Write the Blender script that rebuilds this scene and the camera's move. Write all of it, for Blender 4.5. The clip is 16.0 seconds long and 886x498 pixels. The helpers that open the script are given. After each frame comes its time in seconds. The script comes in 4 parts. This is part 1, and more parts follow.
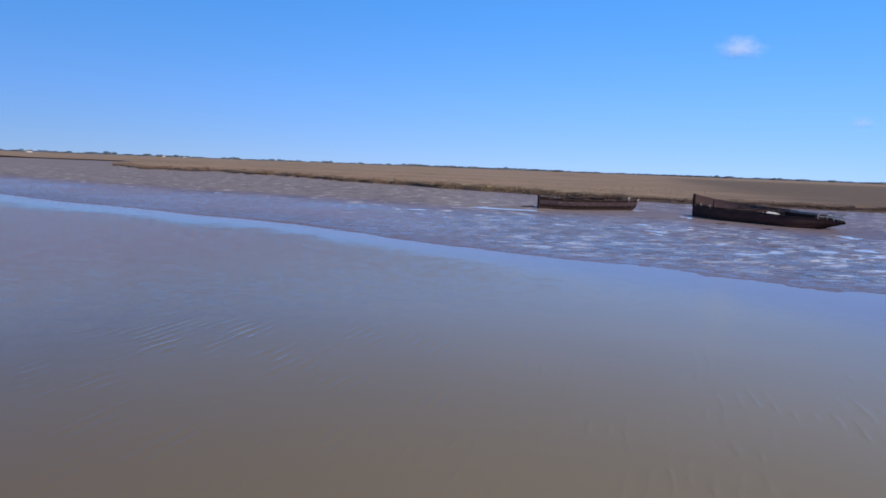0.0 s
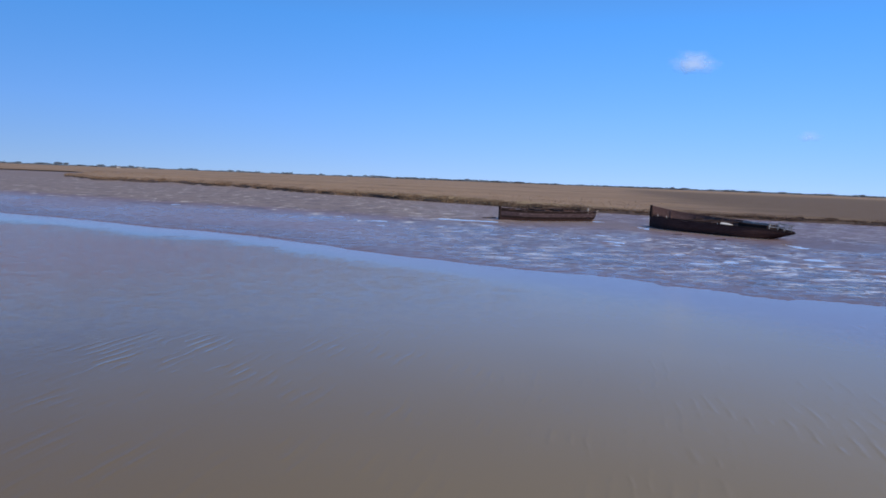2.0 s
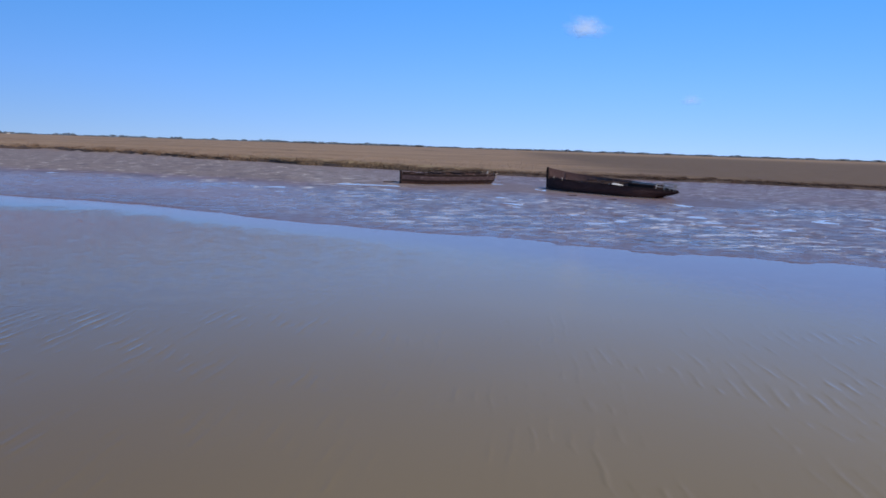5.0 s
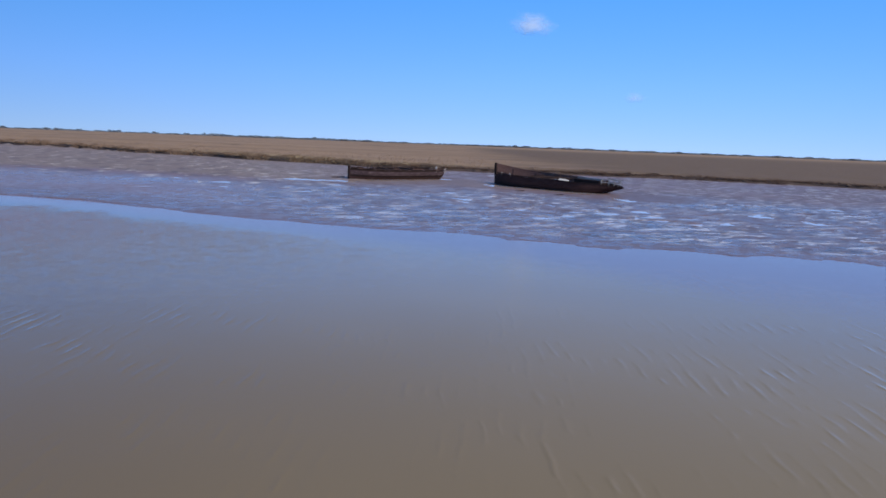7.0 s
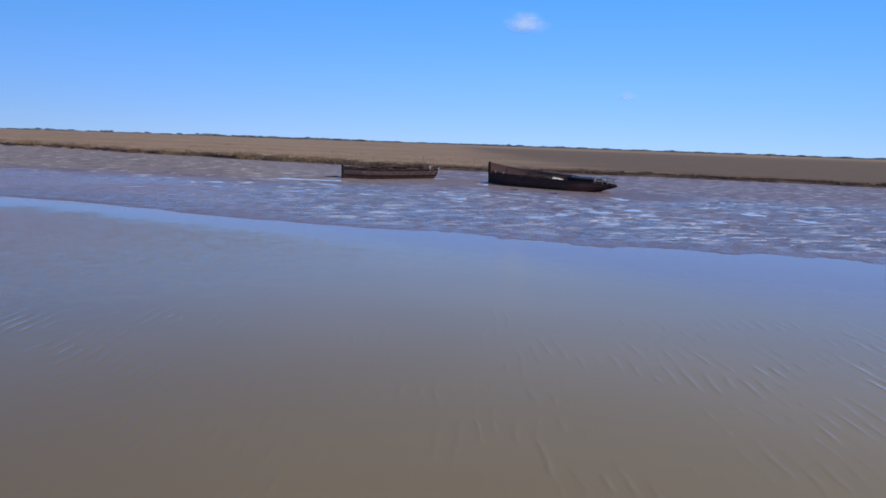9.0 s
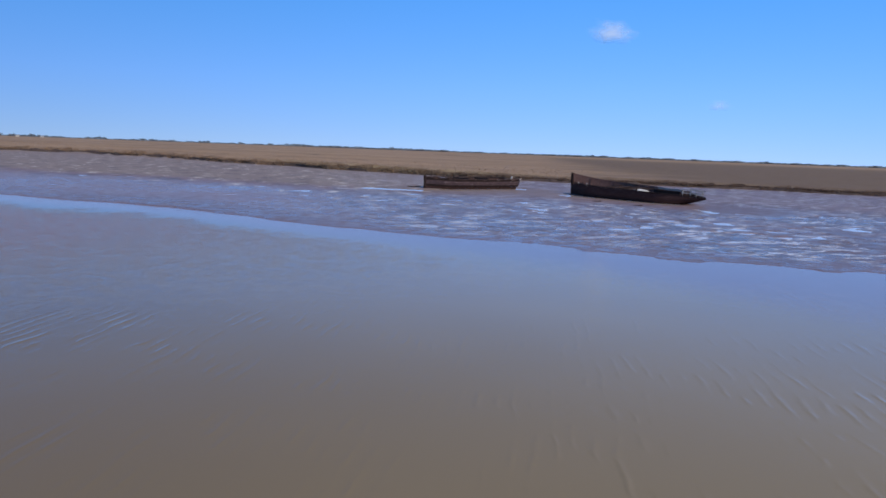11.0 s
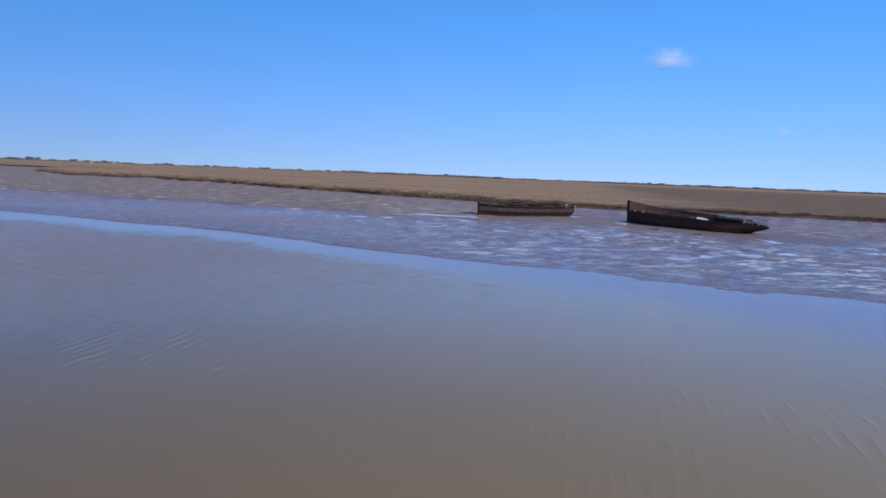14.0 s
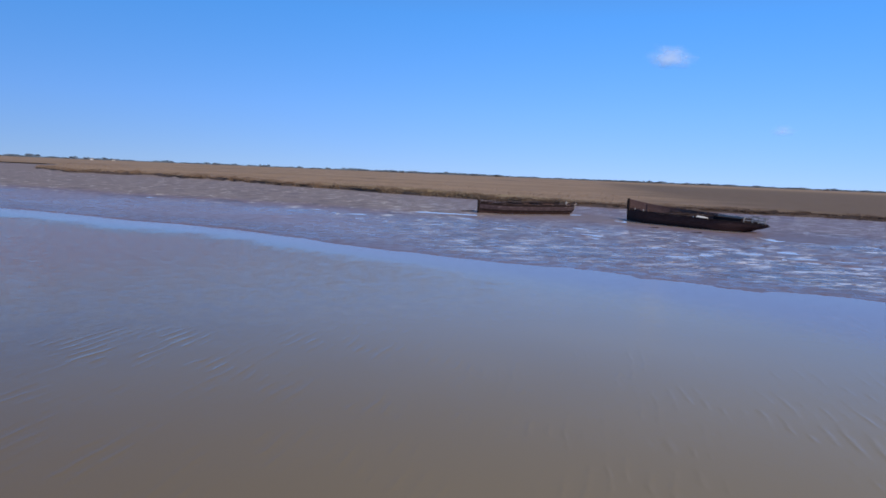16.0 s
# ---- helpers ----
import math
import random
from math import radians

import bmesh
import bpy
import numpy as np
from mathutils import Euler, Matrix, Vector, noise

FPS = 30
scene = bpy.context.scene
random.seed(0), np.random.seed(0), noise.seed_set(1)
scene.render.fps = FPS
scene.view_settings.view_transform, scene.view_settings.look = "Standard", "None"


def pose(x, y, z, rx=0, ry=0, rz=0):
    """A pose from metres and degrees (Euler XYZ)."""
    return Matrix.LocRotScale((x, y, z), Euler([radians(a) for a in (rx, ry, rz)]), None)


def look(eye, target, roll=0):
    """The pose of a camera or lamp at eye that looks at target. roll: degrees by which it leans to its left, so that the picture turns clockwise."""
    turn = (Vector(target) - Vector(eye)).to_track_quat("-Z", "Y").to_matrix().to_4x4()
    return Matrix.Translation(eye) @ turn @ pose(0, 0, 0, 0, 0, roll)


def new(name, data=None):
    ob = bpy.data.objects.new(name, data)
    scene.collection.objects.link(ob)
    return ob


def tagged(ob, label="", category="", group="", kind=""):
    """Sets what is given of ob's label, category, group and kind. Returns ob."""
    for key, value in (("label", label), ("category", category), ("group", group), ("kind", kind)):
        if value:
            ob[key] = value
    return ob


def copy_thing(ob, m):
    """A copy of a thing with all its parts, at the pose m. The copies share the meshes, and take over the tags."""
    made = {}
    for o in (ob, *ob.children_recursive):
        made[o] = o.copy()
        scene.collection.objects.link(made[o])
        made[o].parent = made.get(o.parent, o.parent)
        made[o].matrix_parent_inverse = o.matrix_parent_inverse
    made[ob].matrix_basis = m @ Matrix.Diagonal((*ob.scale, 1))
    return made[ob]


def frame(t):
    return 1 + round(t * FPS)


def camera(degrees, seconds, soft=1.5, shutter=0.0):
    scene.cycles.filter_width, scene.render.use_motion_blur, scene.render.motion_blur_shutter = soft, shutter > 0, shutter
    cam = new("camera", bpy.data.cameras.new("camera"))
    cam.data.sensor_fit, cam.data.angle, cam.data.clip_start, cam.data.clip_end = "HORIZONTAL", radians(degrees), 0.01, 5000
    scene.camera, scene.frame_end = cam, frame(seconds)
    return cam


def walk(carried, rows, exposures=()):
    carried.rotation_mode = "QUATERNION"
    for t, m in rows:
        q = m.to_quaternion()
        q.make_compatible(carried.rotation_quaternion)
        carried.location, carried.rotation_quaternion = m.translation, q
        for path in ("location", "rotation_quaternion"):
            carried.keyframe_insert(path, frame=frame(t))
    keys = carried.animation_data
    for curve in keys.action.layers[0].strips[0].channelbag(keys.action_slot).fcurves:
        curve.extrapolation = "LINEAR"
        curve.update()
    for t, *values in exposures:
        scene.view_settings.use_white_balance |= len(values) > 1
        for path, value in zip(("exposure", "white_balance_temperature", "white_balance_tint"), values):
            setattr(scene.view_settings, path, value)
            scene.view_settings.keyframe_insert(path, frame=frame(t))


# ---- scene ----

# The camera stands on a river wall 4 m above the water and turns.
EYE = (0.0, 0.0, 4.0)
# seconds, yaw, pitch, roll in degrees
TURNS = [
    (0.0, 0.00, -6.96, -2.17),
    (0.5, -0.34, -6.67, -2.31),
    (1.0, -1.63, -6.32, -2.46),
    (1.5, -2.51, -6.00, -2.40),
    (2.0, -3.24, -5.87, -2.26),
    (2.5, -3.93, -5.83, -2.39),
    (3.0, -4.63, -6.20, -2.20),
    (3.5, -6.70, -6.73, -2.12),
    (4.0, -8.69, -7.78, -2.28),
    (4.2, -9.38, -8.06, -2.20),
    (6.3, -14.48, -8.85, -1.95),
    (6.5, -14.96, -8.83, -2.05),
    (7.0, -15.92, -8.84, -2.18),
    (7.5, -16.36, -8.82, -2.06),
    (8.0, -16.41, -8.83, -2.03),
    (8.2, -16.47, -8.81, -1.98),
    (9.5, -16.35, -8.98, -2.05),
    (10.3, -14.50, -9.12, -2.15),
    (10.5, -13.16, -8.79, -2.20),
    (11.0, -9.58, -8.26, -2.10),
    (11.5, -6.99, -7.79, -2.47),
    (12.0, -5.87, -7.27, -2.38),
    (12.5, -5.43, -6.85, -2.34),
    (13.0, -5.40, -6.48, -2.32),
    (13.5, -5.15, -6.26, -2.28),
    (14.0, -5.02, -6.20, -2.30),
    (14.5, -5.19, -6.13, -2.34),
    (15.0, -5.28, -6.27, -2.35),
    (15.5, -5.31, -6.35, -2.53),
    (16.0, -5.02, -6.38, -2.40),
]
cam = camera(66.45, 16.0, soft=1.7)
walk(cam, [(t, pose(*EYE, 90 + p, r, y)) for t, y, p, r in TURNS], exposures=[(0.0, -0.03, 6560, 10.7), (3.0, -0.08, 6560, 10.7), (6.5, -0.07, 6560, 10.7), (8.2, -0.07, 6560, 10.7), (11.5, -0.09, 6560, 10.7), (16.0, -0.09, 6560, 10.7)])

# ---------------------------------------------------------------- light
SUN_AZ, SUN_EL = 147.0, 40.0   # degrees clockwise from the +y axis, and above the horizon
sky_world = bpy.data.worlds.new("sky")
scene.world = sky_world
sky_world.use_nodes = True
wn = sky_world.node_tree
wn.nodes.clear()
w_out = wn.nodes.new("ShaderNodeOutputWorld")
w_bg = wn.nodes.new("ShaderNodeBackground")
w_sky = wn.nodes.new("ShaderNodeTexSky")
w_sky.sky_type = "NISHITA"
w_sky.sun_disc = False
w_sky.sun_elevation = radians(SUN_EL)
w_sky.sun_rotation = radians(-SUN_AZ)
w_sky.altitude, w_sky.air_density, w_sky.dust_density, w_sky.ozone_density = 1500.0, 1.0, 0.1, 4.0
w_bg.inputs["Strength"].default_value = 0.151
# a clean, deep blue winter sky: the haze layer at the horizon is lifted out and the blue kept strong
w_co = wn.nodes.new("ShaderNodeTexCoord")
w_up = wn.nodes.new("ShaderNodeVectorMath")
w_up.operation = "MULTIPLY_ADD"
w_up.inputs[1].default_value = (1, 1, 0.75)
w_up.inputs[2].default_value = (0, 0, 0.11)
w_hs = wn.nodes.new("ShaderNodeHueSaturation")
w_hs.inputs["Saturation"].default_value = 1.19
w_ti = wn.nodes.new("ShaderNodeMix")
w_ti.data_type, w_ti.blend_type = "RGBA", "MULTIPLY"
w_ti.inputs[0].default_value = 1.0
w_xyz = wn.nodes.new("ShaderNodeSeparateXYZ")
w_rm = wn.nodes.new("ShaderNodeValToRGB")
w_rm.color_ramp.elements[0].position, w_rm.color_ramp.elements[0].color = 0.0, (1.02, 0.82, 0.85, 1)
w_rm.color_ramp.elements[1].position, w_rm.color_ramp.elements[1].color = 0.22, (0.79, 1.10, 1.32, 1)
w_mid = w_rm.color_ramp.elements.new(0.09)
w_mid.color = (0.95, 0.955, 1.13, 1)
w_top = w_rm.color_ramp.elements.new(0.6)
w_top.color = (1.00, 1.00, 1.00, 1)
w_up2 = w_rm.color_ramp.elements.new(0.36)
w_up2.color = (1.02, 1.02, 1.08, 1)
wn.links.new(w_co.outputs["Generated"], w_xyz.inputs[0])
wn.links.new(w_xyz.outputs["Z"], w_rm.inputs[0])
wn.links.new(w_rm.outputs[0], w_ti.inputs[7])
wn.links.new(w_co.outputs["Generated"], w_up.inputs[0])
wn.links.new(w_up.outputs[0], w_sky.inputs[0])
wn.links.new(w_sky.outputs[0], w_hs.inputs["Color"])
wn.links.new(w_hs.outputs[0], w_ti.inputs[6])
wn.links.new(w_ti.outputs[2], w_bg.inputs[0])
wn.links.new(w_bg.outputs[0], w_out.inputs[0])

sun = new("sun", bpy.data.lights.new("sun", "SUN"))
sun.data.energy, sun.data.angle, sun.data.color = 4.3, radians(0.53), (1.0, 0.95, 0.87)
sa, se = radians(SUN_AZ), radians(SUN_EL)
sun.matrix_world = look((0, 0, 60), Vector((0, 0, 60)) - Vector((math.sin(sa) * math.cos(se), math.cos(sa) * math.cos(se), math.sin(se))))


# ---------------------------------------------------------------- materials
class Mat:
    """A node material built step by step round one Principled shader."""

    def __init__(self, name, roughness=0.8, metallic=0.0, ior=1.45):
        self.m = bpy.data.materials.new(name)
        self.m.use_nodes = True
        self.t = self.m.node_tree
        self.b = self.t.nodes["Principled BSDF"]
        self.b.inputs["Roughness"].default_value = roughness
        self.b.inputs["Metallic"].default_value = metallic
        self.b.inputs["IOR"].default_value = ior

    def node(self, kind, **props):
        n = self.t.nodes.new(kind)
        for k, val in props.items():
            setattr(n, k, val)
        return n

    def link(self, a, b):
        self.t.links.new(a, b)

    def coords(self, scale=(1, 1, 1), turn=0.0, kind="Object"):
        c = self.node("ShaderNodeTexCoord")
        mp = self.node("ShaderNodeMapping")
        mp.inputs["Scale"].default_value = scale
        mp.inputs["Rotation"].default_value = (0, 0, radians(turn))
        self.link(c.outputs[kind], mp.inputs[0])
        return mp.outputs[0]

    def noise(self, scale, detail=4.0, rough=0.55, vec=None, distortion=0.0):
        n = self.node("ShaderNodeTexNoise")
        n.inputs["Scale"].default_value = scale
        n.inputs["Detail"].default_value = detail
        n.inputs["Roughness"].default_value = rough
        n.inputs["Distortion"].default_value = distortion
        self.link(vec if vec is not None else self.coords(), n.inputs["Vector"])
        return n.outputs["Fac"]

    def ramp(self, fac, stops):
        r = self.node("ShaderNodeValToRGB")
        e = r.color_ramp.elements
        while len(e) < len(stops):
            e.new(0.5)
        for el, (p, c) in zip(e, stops):
            el.position = p
            el.color = (*c, 1) if len(c) == 3 else c
        self.link(fac, r.inputs[0])
        return r.outputs[0]

    def levels(self, fac, a, b, lo=0.0, hi=1.0):
        r = self.node("ShaderNodeMapRange", interpolation_type="SMOOTHSTEP")
        for k, val in zip(("From Min", "From Max", "To Min", "To Max"), (a, b, lo, hi)):
            r.inputs[k].default_value = val
        self.link(fac, r.inputs[0])
        return r.outputs[0]

    def math(self, op, a, b):
        n = self.node("ShaderNodeMath", operation=op)
        for i, val in enumerate((a, b)):
            if isinstance(val, (int, float)):
                n.inputs[i].default_value = val
            else:
                self.link(val, n.inputs[i])
        return n.outputs[0]

    def mix(self, fac, a, b, blend="MIX"):
        n = self.node("ShaderNodeMix", data_type="RGBA", blend_type=blend)
        for i, val in ((0, fac), (6, a), (7, b)):
            if isinstance(val, (int, float)):
                n.inputs[i].default_value = val
            elif isinstance(val, tuple):
                n.inputs[i].default_value = (*val, 1)
            else:
                self.link(val, n.inputs[i])
        return n.outputs[2]

    def attr(self, name):
        return self.node("ShaderNodeAttribute", attribute_name=name).outputs["Fac"]

    def random(self):
        return self.node("ShaderNodeObjectInfo").outputs["Random"]

    def island(self):
        return self.node("ShaderNodeNewGeometry").outputs["Random Per Island"]

    def bump(self, height, strength=0.5, distance=0.02, after=None):
        n = self.node("ShaderNodeBump")
        if isinstance(strength, (int, float)):
            n.inputs["Strength"].default_value = strength
        else:
            self.link(strength, n.inputs["Strength"])
        n.inputs["Distance"].default_value = distance
        self.link(height, n.inputs["Height"])
        if after is not None:
            self.link(after, n.inputs["Normal"])
        return n.outputs[0]

    def set(self, **sockets):
        for k, val in sockets.items():
            s = self.b.inputs[k.replace("_", " ")]
            if isinstance(val, (int, float)):
                s.default_value = val
            elif isinstance(val, tuple):
                s.default_value = (*val, 1)
            else:
                self.link(val, s)
        return self


def water_material():
    m = Mat("muddy_water", roughness=0.05, ior=1.345)
    big = m.noise(0.05, 3)
    deep = m.mix(m.levels(big, 0.35, 0.65), (0.184, 0.137, 0.076), (0.205, 0.154, 0.087))
    # the water's brightening towards the sun is painted in: darker upstream, paler downstream
    deep = m.mix(1.0, deep, m.mix(m.attr("sunward"), (0.72, 0.69, 0.68), (1.23, 1.25, 1.27)), "MULTIPLY")
    # over the shallows the red-brown mud shows through
    deep = m.mix(m.attr("shallow"), deep, m.mix(m.attr("sunward"), (0.275, 0.165, 0.150), (0.196, 0.120, 0.104)))
    # wind and tide keep more red silt afloat where the water is ruffled
    deep = m.mix(m.math("MULTIPLY", m.attr("ruffle"), 0.8), deep, (0.212, 0.110, 0.088))
    m.set(Base_Color=m.mix(m.attr("shoal"), deep, (0.46, 0.365, 0.335)))
    ruffle = m.math("MAXIMUM", m.attr("ruffle"), 0.05)
    # small wind ripples, in drifting patches
    fine = m.noise(5.0, 3, 0.6, m.coords((1.0, 0.55, 1.0), 12))
    mid = m.noise(1.7, 3, 0.5, m.coords((1.0, 0.6, 1.0), 12))
    patch = m.levels(m.noise(1.5, 5, 0.66, m.coords((1.0, 0.85, 1.0), 0)), 0.36, 0.64)
    amount = m.math("MULTIPLY", ruffle, m.math("ADD", m.math("MULTIPLY", patch, 0.8), 0.42))
    n1 = m.bump(m.math("ADD", fine, m.math("MULTIPLY", mid, 1.6)), amount, 0.016)
    # below that a fine chop, too small to tell apart
    chop = m.node("ShaderNodeTexNoise")
    chop.inputs["Scale"].default_value = 150.0
    chop.inputs["Detail"].default_value = 0.0
    m.link(m.coords((1.0, 0.7, 1.0), 12), chop.inputs["Vector"])
    def vmath(op, a, b):
        n = m.node("ShaderNodeVectorMath", operation=op)
        m.link(a, n.inputs[0])
        if isinstance(b, tuple):
            n.inputs[1].default_value = b
        else:
            m.link(b, n.inputs[1])
        return n.outputs[0]
    tilt = vmath("MULTIPLY", vmath("SUBTRACT", chop.outputs["Color"], (0.5, 0.5, 0.5)), (2.8, 2.8, 0.0))
    scaled = m.node("ShaderNodeVectorMath", operation="SCALE")
    m.link(tilt, scaled.inputs[0])
    m.link(amount, scaled.inputs["Scale"])
    n1 = vmath("NORMALIZE", vmath("ADD", n1, scaled.outputs[0]), (0.0, 0.0, 0.0))
    # long parallel wavelets that run across the channel
    wv = m.node("ShaderNodeTexWave", wave_type="BANDS", bands_direction="X", wave_profile="SIN")
    wv.inputs["Scale"].default_value = 1.12
    wv.inputs["Distortion"].default_value = 4.5
    wv.inputs["Detail"].default_value = 2.2
    wv.inputs["Detail Scale"].default_value = 0.8
    m.link(m.coords((1.0, 0.62, 1.0), 27), wv.inputs["Vector"])
    crest = m.math("POWER", wv.outputs["Fac"], 3.0)
    where = m.levels(m.noise(0.42, 3, 0.55), 0.38, 0.62)
    # each crest runs only a metre or so before it dies away
    where = m.math("MULTIPLY", where, m.levels(m.noise(1.5, 3, 0.6, m.coords((1.0, 0.55, 1.0), 27)), 0.44, 0.62))
    near = m.attr("near")
    n2 = m.bump(crest, m.math("MULTIPLY", where, near), 0.0118, n1)
    m.set(Normal=n2, Specular_IOR_Level=m.math("ADD", 0.375, m.math("MULTIPLY", m.attr("calm"), 0.19)), Roughness=m.math("ADD", m.math("MULTIPLY", amount, 0.10), m.math("ADD", 0.05, m.math("MULTIPLY", m.attr("shallow"), m.math("SUBTRACT", 0.07, m.math("MULTIPLY", m.attr("shoal"), 0.07))))))
    return m.m


def mud_material():
    """Tidal mud: a brown body under a broken film of water, silt-pale where it has begun to dry, glints painted in."""
    m = Mat("wet_mud", roughness=0.4, ior=1.36)
    co = m.coords()
    big = m.noise(0.07, 4, 0.55, co)
    fine = m.noise(2.2, 6, 0.65, co)
    grit = m.noise(14.0, 4, 0.6, co)
    lumps = m.noise(1.7, 5, 0.66, m.coords((0.7, 0.8, 1.0), 12))
    col = m.ramp(big, [(0.3, (0.144, 0.089, 0.082)), (0.55, (0.187, 0.117, 0.109)), (0.75, (0.218, 0.140, 0.129))])
    col = m.mix(m.levels(fine, 0.3, 0.75), col, (0.137, 0.085, 0.079))
    wet = m.attr("wet")
    # thin fluid mud lies smooth and pale along the upstream edge
    col = m.mix(m.attr("ooze"), col, m.mix(fine, (0.235, 0.150, 0.142), (0.290, 0.192, 0.182)))
    # drained mud dries to a paler tan
    col = m.mix(m.levels(wet, 0.32, 0.0, 0.0, 0.60), col, m.mix(fine, (0.19, 0.142, 0.106), (0.28, 0.215, 0.165)))
    # pale silt skins, wet glints painted in, and darker slicks on the drying flats
    slick = m.noise(0.55, 4, 0.6, m.coords((0.8, 0.32, 1.0), 6))
    col = m.mix(m.math("MULTIPLY", m.levels(slick, 0.50, 0.36, 0.0, 0.6), m.math("MAXIMUM", m.attr("silt_glints"), m.math("MULTIPLY", m.attr("streak"), 0.8))), col, (0.085, 0.058, 0.050))
    skin = m.math("MULTIPLY", m.levels(m.noise(0.95, 5, 0.66, m.coords((0.55, 0.42, 1.0), 6)), 0.56, 0.67), m.attr("silt_glints"))
    # downstream, silt and painted sky glints form short crooked streaks on small steps
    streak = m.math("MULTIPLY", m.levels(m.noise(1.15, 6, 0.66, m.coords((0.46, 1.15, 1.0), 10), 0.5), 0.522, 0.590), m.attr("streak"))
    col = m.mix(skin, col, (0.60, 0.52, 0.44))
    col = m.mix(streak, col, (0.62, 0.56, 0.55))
    # dark lines wind between the streaks, the small steps' shade painted in
    step = m.math("ABSOLUTE", m.math("SUBTRACT", m.noise(1.0, 4, 0.6, m.coords((0.36, 1.3, 1.0), 10), 0.4), 0.5), 0.0)
    step = m.math("MULTIPLY", m.levels(step, 0.036, 0.014, 0.0, 0.8), m.attr("streak"))
    col = m.mix(step, col, (0.075, 0.050, 0.046))
    # the film of water: broken on the ridges, whole in the hollows
    film = m.levels(lumps, 0.60, 0.42)
    rough = m.math("ADD", m.math("SUBTRACT", 0.56, m.math("MULTIPLY", wet, 0.20)), m.math("MULTIPLY", film, m.math("MULTIPLY", wet, -0.17)))
    rough = m.math("SUBTRACT", rough, m.math("MULTIPLY", streak, 0.10))
    n1 = m.bump(m.math("SUBTRACT", streak, step), 0.8, 0.020, m.bump(lumps, 0.6, 0.020))
    n2 = m.bump(grit, m.math("SUBTRACT", 0.5, m.math("MULTIPLY", film, 0.45)), 0.008, n1)
    m.set(Base_Color=col, Roughness=rough, Normal=n2, Specular_IOR_Level=m.math("ADD", 0.26, m.math("MULTIPLY", wet, 0.36)))
    return m.m


def reed_material(name, dark, mid_c, pale, bump=0.07):
    """A standing reed bed seen as one mass: straw with browner and paler drifts."""
    m = Mat(name, roughness=0.9)
    drift = m.noise(0.012, 4, 0.6, m.coords((0.35, 1.0, 1.0), 8))
    clump = m.noise(0.25, 5, 0.6)
    stalk = m.noise(3.0, 5, 0.7)
    col = m.ramp(drift, [(0.3, dark), (0.5, mid_c), (0.72, pale)])
    band = m.noise(0.05, 4, 0.6, m.coords((0.22, 1.0, 1.0), 4))
    col = m.mix(m.levels(band, 0.46, 0.66, 0.0, 0.5), col, dark)
    col = m.mix(m.levels(clump, 0.3, 0.75, 0.0, 0.45), col, dark)
    col = m.mix(m.levels(stalk, 0.45, 0.85, 0.0, 0.5), col, pale)
    col = m.mix(m.attr("young"), col, m.mix(clump, (0.190, 0.148, 0.076), (0.330, 0.262, 0.142)))
    col = m.mix(m.attr("sedge"), col, m.mix(clump, (0.114, 0.079, 0.057), (0.170, 0.121, 0.088)))
    m.set(Base_Color=col, Normal=m.bump(m.math("ADD", m.math("MULTIPLY", clump, 2.0), stalk), 0.9, bump), Specular_IOR_Level=0.1)
    return m.m


def blade_material():
    m = Mat("reed_straw", roughness=0.75)
    r = m.island()
    col = m.ramp(r, [(0.0, (0.27, 0.175, 0.118)), (0.45, (0.36, 0.238, 0.160)), (0.85, (0.45, 0.312, 0.216)), (1.0, (0.33, 0.228, 0.148))])
    patch = m.noise(0.11, 3, 0.55)
    col = m.mix(m.levels(patch, 0.35, 0.7, 0.0, 0.55), col, (0.22, 0.15, 0.10))
    col = m.mix(m.attr("young"), col, m.mix(r, (0.235, 0.180, 0.096), (0.370, 0.292, 0.165)))
    col = m.mix(m.attr("sedge"), col, m.mix(r, (0.18, 0.118, 0.088), (0.235, 0.158, 0.118)))
    m.set(Base_Color=col, Specular_IOR_Level=0.1)
    tr = m.node("ShaderNodeBsdfTranslucent")
    m.link(col, tr.inputs["Color"])
    both = m.node("ShaderNodeMixShader")
    both.inputs[0].default_value = 0.5
    m.link(m.b.outputs[0], both.inputs[1])
    m.link(tr.outputs[0], both.inputs[2])
    m.link(both.outputs[0], m.t.nodes["Material Output"].inputs[0])
    return m.m


def wood_material(name, dark, light, worn, wear=0.55, rough=0.8):
    """Old timber: grain along x, stains, and bleached or flaked patches."""
    m = Mat(name, roughness=rough)
    grain = m.noise(6.0, 6, 0.7, m.coords((0.25, 3.0, 3.0)), 0.6)
    stain = m.noise(0.9, 4, 0.6)
    flake = m.noise(3.2, 6, 0.7, m.coords((0.5, 1.5, 1.5)))
    col = m.mix(m.levels(grain, 0.3, 0.7), dark, light)
    col = m.mix(m.levels(stain, 0.45, 0.7, 0.0, 0.7), col, dark)
    col = m.mix(m.levels(flake, wear, wear + 0.14), col, worn)
    col = m.mix(m.math("MULTIPLY", m.random(), 0.35), col, dark)
    m.set(Specular_IOR_Level=0.12)
    m.set(Base_Color=col, Normal=m.bump(m.math("ADD", grain, flake), 0.7, 0.02), Roughness=m.levels(stain, 0.2, 0.8, rough - 0.15, rough + 0.12))
    return m.m


def plain_material(name, a, b, scale=2.0, rough=0.8, bump=0.01):
    m = Mat(name, roughness=rough)
    n = m.noise(scale, 5, 0.6)
    m.set(Base_Color=m.mix(m.levels(n, 0.3, 0.7), a, b), Normal=m.bump(n, 0.5, bump))
    return m.m


